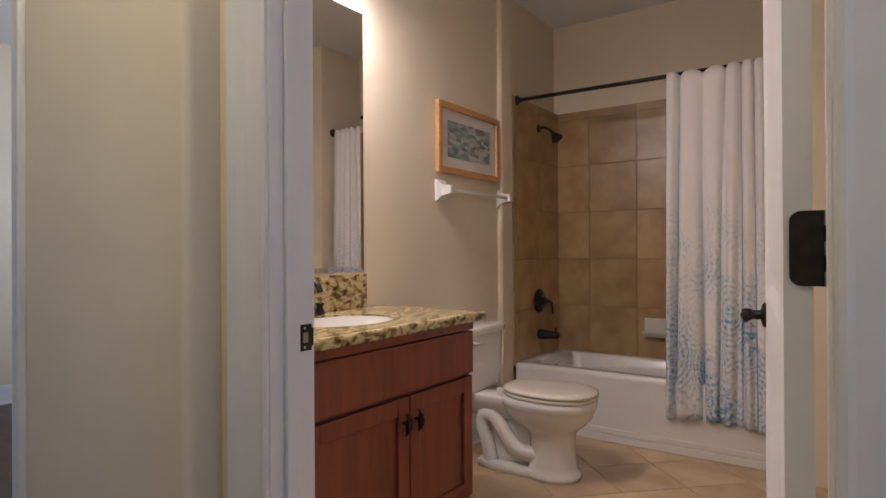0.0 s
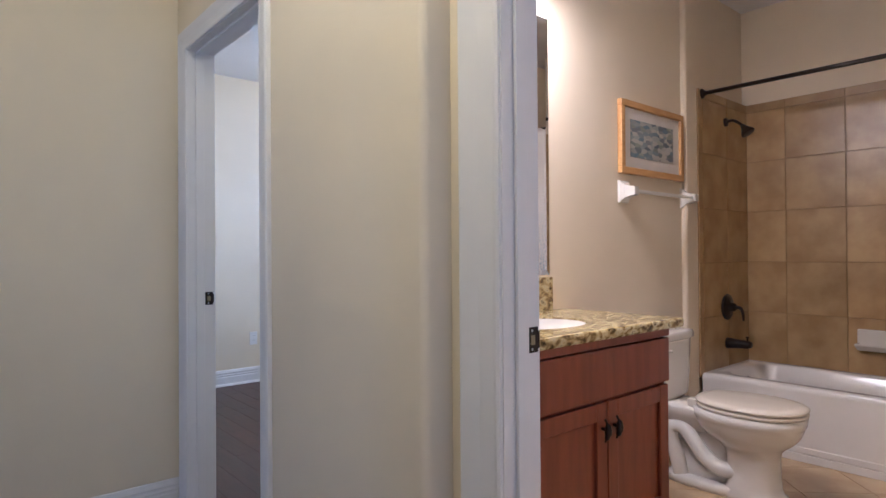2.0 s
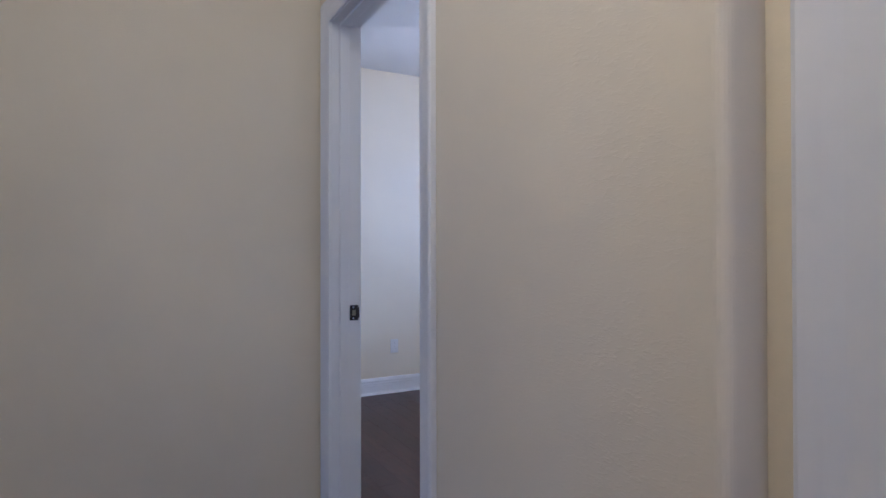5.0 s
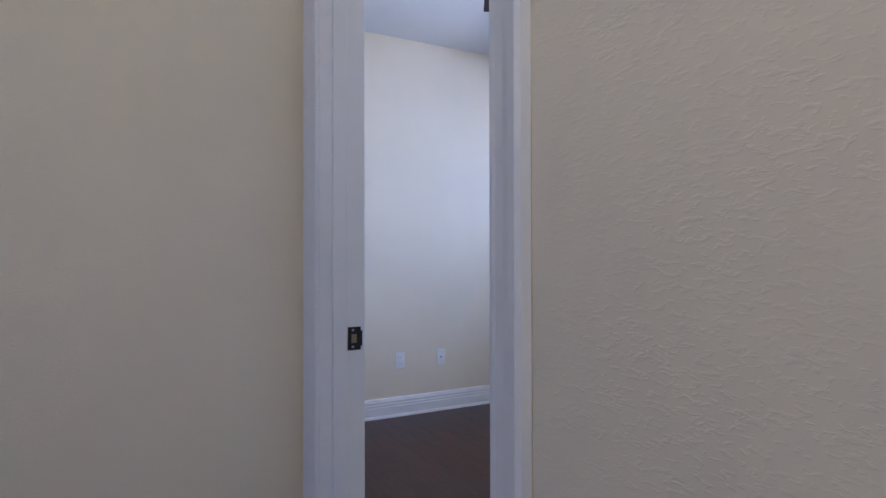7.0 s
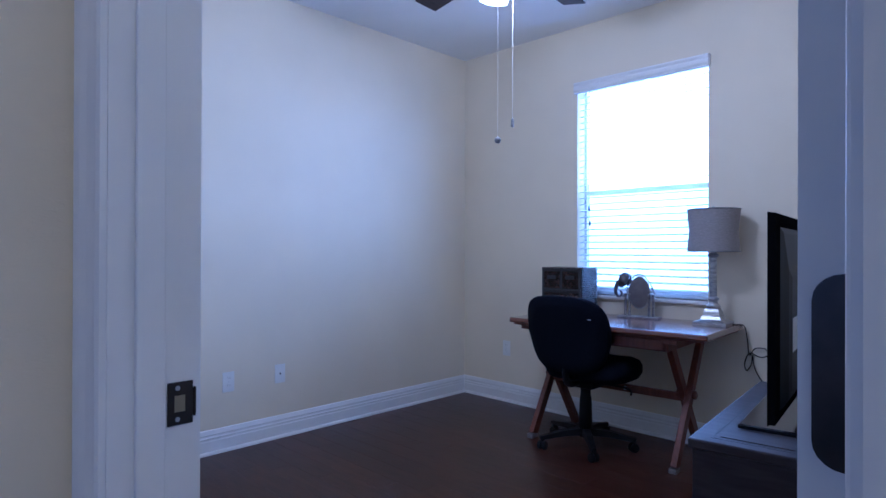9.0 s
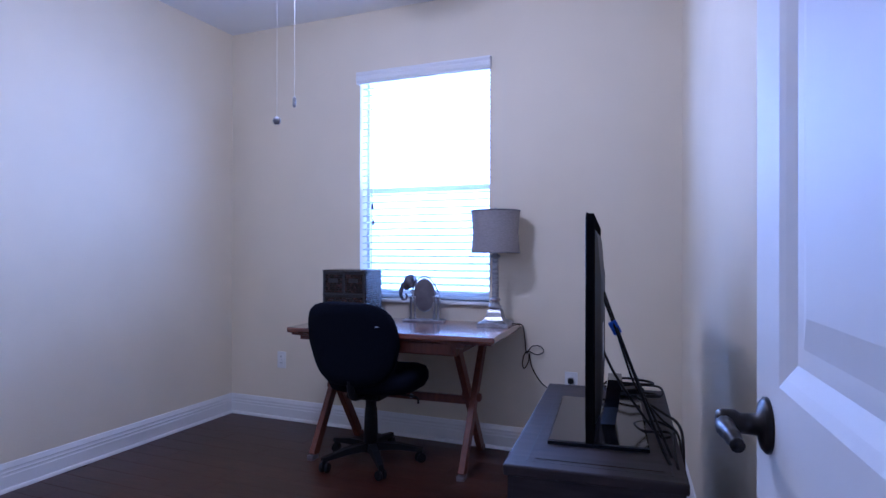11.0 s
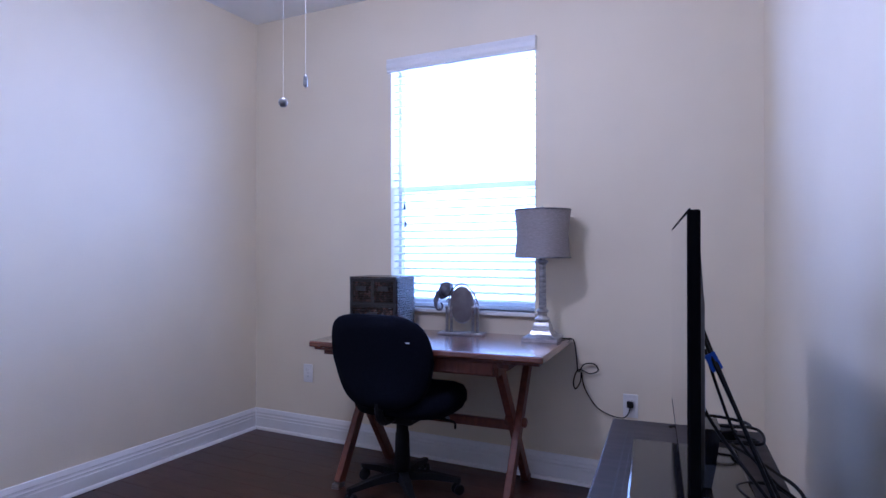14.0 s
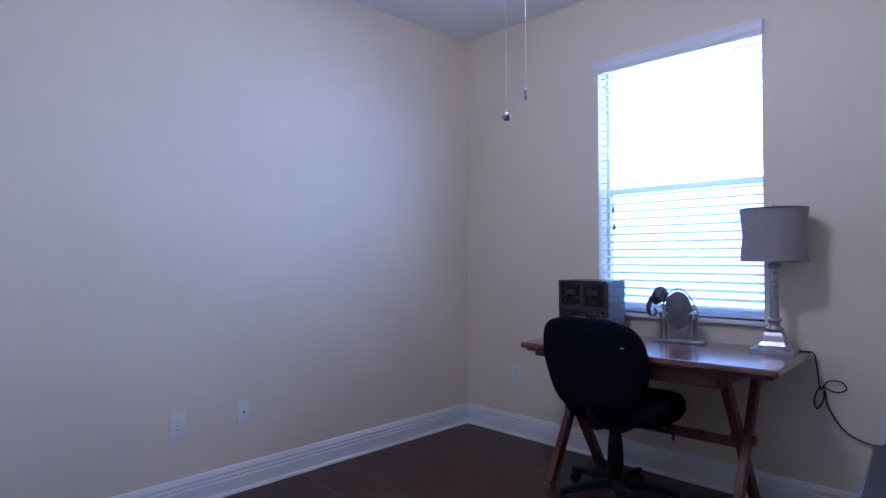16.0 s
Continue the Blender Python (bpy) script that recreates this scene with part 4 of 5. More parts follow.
def office_chair():
    c = thing("office_chair", pose(-3.56, 3.665, 0, 0, 0, 2), "black fabric swivel task chair with five casters", "chair")

    def cushion(loops):
        return rings(loops)

    seat = []
    for f, z in ((0.6, 0.415), (0.93, 0.425), (1.0, 0.46), (1.0, 0.5), (0.94, 0.53), (0.76, 0.543), (0.4, 0.54)):
        seat.append([(x + 0.035, y + 0.03, zz - (0.03 * max(0, (y - 0.12)) / 0.12 if y > 0.12 else 0)) for x, y, zz in superloop(0, 0, 0.26 * f, 0.235 * f, z, 40, 3.2)])
    part("seat", cushion(seat), FABRIC, c, "", True)
    back = []
    for k, (f, yy) in enumerate(((0.7, 0.035), (0.95, 0.03), (1.0, 0.012), (1.0, -0.012), (0.95, -0.03), (0.7, -0.04), (0.3, -0.043))):
        loop = []
        for x, z, _ in superloop(0, 0, 0.262 * f, 0.222 * f, 0, 48, 3.6):
            taper = 1 - 0.2 * max(0, -z) / 0.235 - 0.03 * max(0, z) / 0.235
            loop.append((x * taper, -0.235 + yy + 0.55 * x * x - 0.05 * (z / 0.235) - 0.10 * (z / 0.235 - 0.1) ** 2 * 0.3, 0.69 + z))
        back.append(loop)
    part("backrest", cushion(back), FABRIC, c, "", True)
    part("back_label", box(0.17, 0.188, -0.288, -0.285, 0.79, 0.794), TAG, c)
    part("back_bar", tube([(0, -0.05, 0.395), (0, -0.18, 0.40), (0, -0.225, 0.44), (0, -0.235, 0.5)], 0.02, 10, None, 4), PLASTIC, c)
    part("mechanism", box(-0.1, 0.1, -0.1, 0.12, 0.365, 0.406, 0.01), PLASTIC, c)
    part("height_lever", tube([(0.08, 0.02, 0.385), (0.2, 0.02, 0.385), (0.27, 0.02, 0.375), (0.275, 0.02, 0.345)], 0.006, 8, None, 3), PLASTIC, c)
    part("gas_lift", lathe([(0.042, 0.09), (0.038, 0.2), (0.036, 0.26), (0.034, 0.3), (0.03, 0.304), (0.03, 0.366)], 18), PLASTIC, c, "", True)
    part("hub", lathe([(0.045, 0.065), (0.05, 0.08), (0.045, 0.11), (0.03, 0.12)], 18), PLASTIC, c)
    for i in range(5):
        a = radians(20 + 72 * i)
        ca, sa = math.cos(a), math.sin(a)
        leg = part("base_leg", rings([[(r * ca - s * w * sa, r * sa + s * w * ca, z + q) for s, q in ((-1, 0), (1, 0), (0.8, hgt), (-0.8, hgt))] for r, w, z, hgt in ((0.035, 0.028, 0.075, 0.04), (0.15, 0.023, 0.075, 0.032), (0.27, 0.017, 0.062, 0.022), (0.29, 0.014, 0.062, 0.02))]), PLASTIC, c)
        for s in (-1, 1):
            wv = part("caster", lathe([(0.008, -0.01), (0.024, -0.008), (0.027, 0), (0.024, 0.008), (0.008, 0.01)], 16), PLASTIC, leg)
            wv.matrix_basis = pose(0.275 * ca - s * 0.015 * math.sin(a + 0.6), 0.275 * sa + s * 0.015 * math.cos(a + 0.6), 0.0275, 90, 0, math.degrees(a + 0.6))
        part("caster_hood", tube([(0.275 * ca, 0.275 * sa, 0.032), (0.275 * ca, 0.275 * sa, 0.066)], 0.011, 8), PLASTIC, leg)


office_chair()


def wicker_box():
    w = thing("wicker_drawer_box", pose(-3.834, 3.92, 0.7525, 0, 0, 4), "dark brown woven wicker drawer box on the desk", "storage box")
    W, D, Hh = 0.278, 0.225, 0.3

    def woven(x0, x1, y0, y1, z0, z1, rows, horizontal_axis):
        """Rows of bulging strands over a panel."""
        bm = bmesh.new()
        n = 14
        for k in range(rows):
            za = z0 + (z1 - z0) * k / rows
            zb = z0 + (z1 - z0) * (k + 1) / rows
            zc, hh = (za + zb) / 2, (zb - za) / 2 * 0.94
            loops = []
            for i in range(n + 1):
                u = i / n
                o = 0.0032 * math.sin(math.pi * (i + k))
                bump = 0.0042 * (1 if (i + k) % 2 else -0.2)
                if horizontal_axis == "x":
                    x = x0 + (x1 - x0) * u
                    loops.append([(x, y0 - bump - hh * math.cos(t) * 0.5, zc + hh * math.sin(t)) for t in (0, 1.05, 2.1, 3.14, 4.19, 5.24)])
                else:
                    y = y0 + (y1 - y0) * u
                    loops.append([(x1 + bump + hh * math.cos(t) * 0.5, y, zc + hh * math.sin(t)) for t in (0, 1.05, 2.1, 3.14, 4.19, 5.24)])
            rings(loops, bm)
        return bm

    part("body", box(-W / 2, W / 2, -D / 2, D / 2, 0, Hh, 0.006), SLOT, w)
    part("woven_side", woven(-W / 2, W / 2, -D / 2, D / 2, 0.004, Hh - 0.004, 22, "y"), WICKER, w, "", True)["kind"] = "stuff"
    part("woven_top", box(-W / 2 - 0.004, W / 2 + 0.004, -D / 2 - 0.006, D / 2, Hh, Hh + 0.006, 0.003), WICKER, w)
    for x in (-W / 2 + 0.006, 0.0, W / 2 - 0.006):
        part("edge_rod", tube([(x, -D / 2 - 0.005, 0 if x else 0.16), (x, -D / 2 - 0.005, Hh)], 0.006, 8), SLOT, w)
    for z in (0.006, 0.158, Hh - 0.006):
        part("edge_rod", tube([(-W / 2, -D / 2 - 0.005, z), (W / 2, -D / 2 - 0.005, z)], 0.006, 8), SLOT, w)
    for x0, x1, z0, z1 in ((-W / 2 + 0.017, -0.011, 0.172, Hh - 0.02), (0.011, W / 2 - 0.017, 0.172, Hh - 0.02), (-W / 2 + 0.017, W / 2 - 0.017, 0.02, 0.144)):
        d = part("drawer", woven(x0, x1, -D / 2 - 0.004, 0, z0, z1, 9, "x"), WICKER, w, "", True)
        d["kind"] = "stuff"
        c = (x0 + x1) / 2
        part("grip_hole", box(c - 0.03, c + 0.03, -D / 2 - 0.017, -D / 2 - 0.008, z1 - 0.05, z1 - 0.026, 0.002), SLOT, d)


wicker_box()


def elephant_frame():
    f = thing("elephant_photo_frame", pose(-3.387, 4.0, 0.7525, 0, 0, 8), "pewter oval swing frame with an elephant head", "photo frame")
    part("base", box(-0.125, 0.125, -0.045, 0.045, 0, 0.012, 0.003), PEWTER, f)
    for x in (-0.085, -0.06, 0.06, 0.085):
        part("pillar", lathe([(0.011, 0.012), (0.009, 0.02), (0.0075, 0.03), (0.0075, 0.135), (0.01, 0.14), (0.01, 0.15)], 12, (x, 0, 0)), PEWTER, f, "", True)
    part("arch", tube([(-0.075, 0, 0.15), (-0.07, 0, 0.2), (-0.04, 0, 0.25), (0, 0, 0.27), (0.04, 0, 0.25), (0.075, 0, 0.2), (0.09, 0, 0.16), (0.1, 0, 0.15)], 0.004, 8, None, 5), PEWTER, f, "", True)
    for s in (-1, 1):
        part("scroll", tube([(s * 0.075 + s * 0.012 * math.cos(k) * (1 - k / 9), 0.0, 0.172 + 0.02 * math.sin(k) * (1 - k / 9)) for k in [q * 0.6 for q in range(12)]], 0.003, 6), PEWTER, f, "", True)
    ov = rings([[(0.064 * q * math.cos(2 * math.pi * i / 36), y, 0.157 + 0.096 * q * math.sin(2 * math.pi * i / 36)) for i in range(36)] for q, y in ((0.94, -0.006), (1, -0.003), (1, 0.003), (0.94, 0.006))])
    part("oval", ov, OVALFACE, f, "dark grey oval frame", True)
    part("oval_rim", tube([(0.064 * math.cos(2 * math.pi * i / 36), 0, 0.157 + 0.096 * math.sin(2 * math.pi * i / 36)) for i in range(37)], 0.0045, 8), PEWTER, f, "", True)
    hd = rings([[(-0.1 + dx + 0.033 * q * math.cos(a), 0.026 * q * math.sin(a), z) for a in [2 * math.pi * i / 16 for i in range(16)]] for q, z, dx in ((0.3, 0.185, -0.012), (0.75, 0.2, -0.008), (1, 0.225, 0), (1.05, 0.25, 0.006), (0.8, 0.27, 0.012), (0.3, 0.28, 0.014))])
    tube([(-0.12, 0, 0.225), (-0.14, 0, 0.2), (-0.15, 0, 0.165), (-0.14, 0, 0.135), (-0.12, 0, 0.13), (-0.11, 0, 0.15), (-0.12, 0, 0.165)], [0.017, 0.014, 0.011, 0.009, 0.007, 0.006, 0.005], 10, hd, 4)
    for s in (-1, 1):
        rings([[(-0.085 + 0.03 * q * math.cos(a), s * (0.026 + o), 0.235 + 0.04 * q * math.sin(a)) for a in [2 * math.pi * i / 14 for i in range(14)]] for q, o in ((0.8, 0), (1, 0.003), (0.8, 0.006))], hd)
    part("elephant_head", hd, DARKPEWTER, f, "dark pewter elephant head", True)


elephant_frame()


def table_lamp():
    l = thing("table_lamp", pose(-2.945, 4.0, 0.7525, 0, 0, 5), "brushed pewter column lamp with a grey linen drum shade", "lamp")

    def sq(prof):
        return rings([[(sx * r, sy * r, z) for sx, sy in ((-1, -1), (1, -1), (1, 1), (-1, 1))] for r, z in prof])

    part("base", sq(((0.088, 0), (0.088, 0.014), (0.082, 0.02), (0.07, 0.024), (0.056, 0.032), (0.046, 0.05), (0.04, 0.075), (0.034, 0.09), (0.03, 0.094))), PEWTER, l)
    part("collar", lathe([(0.03, 0.094), (0.038, 0.1), (0.038, 0.108), (0.026, 0.116), (0.022, 0.135), (0.03, 0.14), (0.03, 0.148), (0.021, 0.156)], 20), PEWTER, l, "", True)
    fl = []
    for r, z in ((0.021, 0.156), (0.0195, 0.16), (0.017, 0.375), (0.019, 0.38)):
        fl.append([(r * (1 - 0.09 * (i % 2)) * math.cos(2 * math.pi * i / 32), r * (1 - 0.09 * (i % 2)) * math.sin(2 * math.pi * i / 32), z) for i in range(32)])
    part("column", rings(fl), PEWTER, l)
    part("capital", lathe([(0.019, 0.38), (0.028, 0.388), (0.028, 0.396), (0.016, 0.402), (0.012, 0.43), (0.01, 0.46)], 20), PEWTER, l, "", True)
    part("shade", rings([[(r * math.cos(2 * math.pi * i / 40), r * math.sin(2 * math.pi * i / 40), z) for i in range(40)] for r, z in ((0.128, 0.41), (0.137, 0.41), (0.137, 0.42), (0.128, 0.53), (0.139, 0.643), (0.139, 0.653), (0.133, 0.653), (0.126, 0.53), (0.13, 0.42), (0.128, 0.41))], None, True, False), SHADE, l, "grey linen drum shade", True)
    for z, r in ((0.413, 0.138), (0.649, 0.14)):
        part("shade_band", tube([(r * math.cos(2 * math.pi * i / 40), r * math.sin(2 * math.pi * i / 40), z) for i in range(41)], 0.0035, 6), DARKPEWTER, l)
    part("harp", tube([(0.03, 0, 0.45), (0.05, 0, 0.55), (0, 0, 0.652), (-0.05, 0, 0.55), (-0.03, 0, 0.45)], 0.002, 6, None, 4), PEWTER, l)
    part("spider", beam((-0.13, 0, 0.648), (0.13, 0, 0.648), 0.004, 0.003, 0), PEWTER, l)
    part("finial", lathe([(0.006, 0.65), (0.01, 0.656), (0.006, 0.664), (0.002, 0.67)], 12), PEWTER, l)


table_lamp()
lc = thing("lamp_cord", pose(0, 0, 0), "black lamp cord bundled and plugged into the wall outlet", "cable")
part("cord", tube([(-2.87, 4.05, 0.757), (-2.845, 4.08, 0.755), (-2.82, 4.13, 0.74), (-2.81, 4.145, 0.66), (-2.80, 4.145, 0.58), (-2.77, 4.145, 0.62), (-2.72, 4.145, 0.625), (-2.70, 4.145, 0.595), (-2.74, 4.145, 0.575), (-2.80, 4.147, 0.59), (-2.825, 4.147, 0.53), (-2.815, 4.147, 0.49), (-2.79, 4.148, 0.53), (-2.785, 4.15, 0.58), (-2.77, 4.15, 0.5), (-2.71, 4.15, 0.41), (-2.64, 4.15, 0.375), (-2.58, 4.148, 0.37), (-2.553, 4.144, 0.395), (-2.545, 4.142, 0.425)], 0.0032, 6, None, 6), PLASTIC, lc, "", True)
part("plug", box(-2.56, -2.53, 4.135, 4.156, 0.425, 0.455, 0.004), PLASTIC, lc)


def outlet(name, m, label, duplex=True):
    """Wall plate; local y points out of the wall."""
    o = thing(name, m, label, "outlet", "wall outlets")
    part("plate", box(-0.036, 0.036, 0.0005, 0.006, -0.058, 0.058, 0.003), WHITEPLASTIC, o)
    if duplex:
        for s in (-1, 1):
            q = part("socket", box(-0.017, 0.017, 0.006, 0.008, s * 0.022 - 0.014, s * 0.022 + 0.014, 0.0015), WHITEPLASTIC, o)
            for x in (-0.006, 0.006):
                part("slot", box(x - 0.001, x + 0.001, 0.0081, 0.0084, s * 0.022 - 0.002, s * 0.022 + 0.007), SLOT, q)
    else:
        part("jack", box(-0.005, 0.005, 0.006, 0.009, -0.005, 0.005, 0.001), SLOT, o)
    part("screw", lathe([(0.003, 0), (0.002, 0.001)], 8), PEWTER, o).matrix_basis = pose(0, 0.006, 0, -90, 0, 0)


outlet("wall_outlet", pose(-5.0, 2.126, 0.395, 0, 0, -90), "white duplex outlet on the cream wall")
outlet("cable_jack", pose(-5.0, 2.46, 0.396, 0, 0, -90), "white cable jack plate on the cream wall", False)
outlet("wall_outlet", pose(-4.553, WY, 0.41, 0, 0, 180), "white duplex outlet on the window wall")
outlet("wall_outlet", pose(-2.545, WY, 0.43, 0, 0, 180), "white duplex outlet with the lamp plug")

SL_A = math.degrees(math.atan2(RX0 - RX1, WY - Y2))     # lean of the right wall


def tv_console():
    c = thing("tv_console", pose(-2.345, 2.19, 0, 0, 0, SL_A + 90), "dark espresso wooden media console", "cabinet")
    # local x runs towards the window, local y into the room
    Lc, D, Hc = 0.90, 0.415, 0.655
    m = Matrix.Translation((0, -D, 0))
    part("top", box(-0.01, Lc + 0.01, -D - 0.0, 0.01, Hc - 0.028, Hc, 0.005), BLACKWOOD, c)
    part("top_inlay", box(0.05, Lc - 0.05, -D + 0.05, -0.06, Hc + 0.0002, Hc + 0.002, 0.0008), BLACKWOOD, c)
    for a, b, e, f in ((0.03, 0.034, -D + 0.03, -0.04), (Lc - 0.034, Lc - 0.03, -D + 0.03, -0.04), (0.034, Lc - 0.034, -D + 0.03, -D + 0.034), (0.034, Lc - 0.034, -0.044, -0.04)):
        part("groove_line", box(a, b, e, f, Hc - 0.001, Hc + 0.0006), SLOT, c)
    part("side", box(0, 0.025, -D + 0.01, 0, 0, Hc - 0.029, 0.003), BLACKWOOD, c)
    part("side", box(Lc - 0.025, Lc, -D + 0.01, 0, 0, Hc - 0.029, 0.003), BLACKWOOD, c)
    part("back_panel", box(0.025, Lc - 0.025, -D + 0.01, -D + 0.018, 0.06, Hc - 0.03), BLACKWOOD, c)
    part("bottom", box(0.025, Lc - 0.025, -D + 0.02, -0.006, 0.06, 0.085), BLACKWOOD, c)
    part("plinth", box(0.025, Lc - 0.025, -0.03, -0.012, 0, 0.06), BLACKWOOD, c)
    for k in range(2):
        a = 0.028 + k * (Lc - 0.056) / 2
        b = a + (Lc - 0.056) / 2 - 0.003
        d = part("cabinet_door", box(a, b, -0.018, 0.003, 0.09, Hc - 0.035, 0.003), BLACKWOOD, c)
        part("handle", lathe([(0.005, 0), (0.005, 0.012), (0.012, 0.018), (0.01, 0.024), (0.003, 0.026)], 12), BRONZE, d).matrix_basis = pose(b - 0.04 if k == 0 else a + 0.04, 0.003, 0.4, -90, 0, 0)


tv_console()


def television():
    t = thing("flat_television", pose(-2.188, 2.625, 0.6575, 0, 0, SL_A + 91.3), "black flat-screen television seen edge-on", "television")
    w = 0.455
    part("stand_base", rings([[(sx * x, y0 if sy < 0 else y1, z) for sx, sy in ((-1, -1), (1, -1), (1, 1), (-1, 1))] for x, y0, y1, z in ((0.25, -0.135, 0.125, 0), (0.25, -0.135, 0.125, 0.009), (0.245, -0.13, 0.12, 0.012))]), GLOSSBLACK, t, "gloss black glass base")
    part("stand_neck", rings([[(sx * x, y + sy * 0.02, z) for sx, sy in ((-1, -1), (1, -1), (1, 1), (-1, 1))] for x, y, z in ((0.06, -0.03, 0.012), (0.05, -0.04, 0.06), (0.05, -0.05, 0.14))]), GLOSSBLACK, t)
    z0, z1 = 0.075, 0.605
    part("screen_bezel", box(-w, w, -0.001, 0.018, z0, z1, 0.003), BEZEL, t)
    part("screen", box(-w + 0.012, w - 0.012, 0.0182, 0.0192, z0 + 0.03, z1 - 0.007), SCREEN, t, "dark glossy screen")
    part("bezel_lip", box(-w - 0.002, w + 0.002, 0.014, 0.0175, z0 - 0.002, z1 + 0.002, 0.001), BEZEL, t)
    part("back_shell", rings([[(sx * x, y, zc + sz * h) for sx, sz in ((-1, -1), (1, -1), (1, 1), (-1, 1))] for x, y, zc, h in ((w - 0.07, -0.001, 0.335, 0.235), (w - 0.09, -0.006, 0.33, 0.225), (w - 0.12, -0.014, 0.29, 0.17), (w - 0.15, -0.018, 0.29, 0.15))]), PLASTIC, t)
    part("back_label", box(-0.3, -0.22, -0.0194, -0.0178, 0.24, 0.33), TAG, t)
    for k in range(8):
        part("vent_slot", box(-0.26 + 0.06 * k, -0.225 + 0.06 * k, -0.0092, -0.007, 0.49, 0.5), SLOT, t)


television()
cab = thing("tv_cables", pose(-2.0, 2.6, 0.6575), "black television cables tangled behind the screen", "cable")
part("cable", tube([(-0.16, -0.06, 0.4), (-0.125, -0.08, 0.31), (-0.06, -0.14, 0.16), (0.0, -0.22, 0.03), (0.035, -0.29, -0.02), (0.05, -0.36, -0.1), (0.055, -0.45, -0.25), (0.045, -0.42, -0.45), (0.05, -0.3, -0.64)], 0.0045, 7, None, 6), PLASTIC, cab, "", True)
part("cable", tube([(-0.16, -0.08, 0.39), (-0.12, -0.09, 0.29), (-0.05, -0.13, 0.14), (0.01, -0.18, 0.025), (0.04, -0.25, -0.04), (0.055, -0.33, -0.2), (0.05, -0.2, -0.64)], 0.0038, 7, None, 6), PLASTIC, cab, "", True)
part("cable", tube([(-0.175, -0.01, 0.24), (-0.13, -0.04, 0.16), (-0.05, -0.08, 0.06), (0.0, -0.1, 0.012), (0.03, -0.02, 0.01), (-0.02, 0.06, 0.01), (-0.08, 0.02, 0.01), (-0.05, -0.06, 0.012), (0.02, -0.08, 0.02), (0.035, -0.22, 0.008), (0.048, -0.33, -0.03), (0.055, -0.4, -0.2)], 0.004, 7, None, 6), PLASTIC, cab, "", True)
part("cable", tube([(-0.04, 0.4, 0.012), (-0.12, 0.39, 0.02), (-0.18, 0.34, 0.03), (-0.12, 0.28, 0.03), (-0.05, 0.3, 0.03), (-0.03, 0.36, 0.02), (-0.1, 0.43, 0.01), (-0.19, 0.41, 0.01)], 0.0042, 7, None, 6), PLASTIC, cab, "", True)
part("cable", tube([(-0.16, 0.24, 0.01), (-0.2, 0.26, 0.012), (-0.22, 0.22, 0.016), (-0.19, 0.19, 0.012), (-0.15, 0.21, 0.01)], 0.004, 7, None, 5), PLASTIC, cab, "", True)
part("cable", tube([(0.047, -0.4, -0.15), (0.04, -0.46, -0.2), (0.05, -0.5, -0.26), (0.055, -0.44, -0.3), (0.05, -0.38, -0.24), (0.055, -0.3, -0.3), (0.05, -0.26, -0.64)], 0.0042, 7, None, 5), PLASTIC, cab, "", True)
part("cable", tube([(-0.26, 0.42, 0.012), (-0.22, 0.45, 0.014), (-0.12, 0.44, 0.03), (-0.03, 0.4, 0.04), (-0.02, 0.3, 0.03), (-0.09, 0.27, 0.03), (-0.06, 0.2, 0.03), (0.0, 0.1, 0.025), (0.045, -0.02, 0.02), (0.055, -0.15, -0.05), (0.06, -0.25, -0.3), (0.06, -0.25, -0.64)], 0.0042, 7, None, 6), PLASTIC, cab, "", True)
part("cable", tube([(-0.15, 0.1, 0.3), (-0.12, 0.1, 0.2), (-0.08, 0.08, 0.1), (-0.01, 0.03, 0.03), (0.04, -0.06, 0.01), (0.052, -0.2, -0.06), (0.058, -0.3, -0.2), (0.056, -0.4, -0.4), (0.055, -0.4, -0.64)], 0.0036, 7, None, 6), PLASTIC, cab, "", True)
part("cable", tube([(-0.14, 0.44, 0.012), (-0.2, 0.37, 0.05), (-0.12, 0.3, 0.065), (-0.05, 0.36, 0.055), (-0.07, 0.43, 0.05), (-0.16, 0.45, 0.05), (-0.22, 0.4, 0.03), (-0.17, 0.3, 0.015)], 0.0046, 7, None, 6), PLASTIC, cab, "", True)
part("power_brick", box(-0.05, 0.05, -0.024, 0.024, 0.0, 0.03, 0.005, None, pose(-0.13, 0.39, 0.0015, 0, 0, 40)), PLASTIC, cab, "black power adapter")
part("cable_tag", box(-0.012, 0.012, -0.003, 0.003, -0.02, 0.02, 0.002, None, pose(-0.126, -0.085, 0.302, 0, -28, 20)), BLUETAG, cab, "blue tape flag")


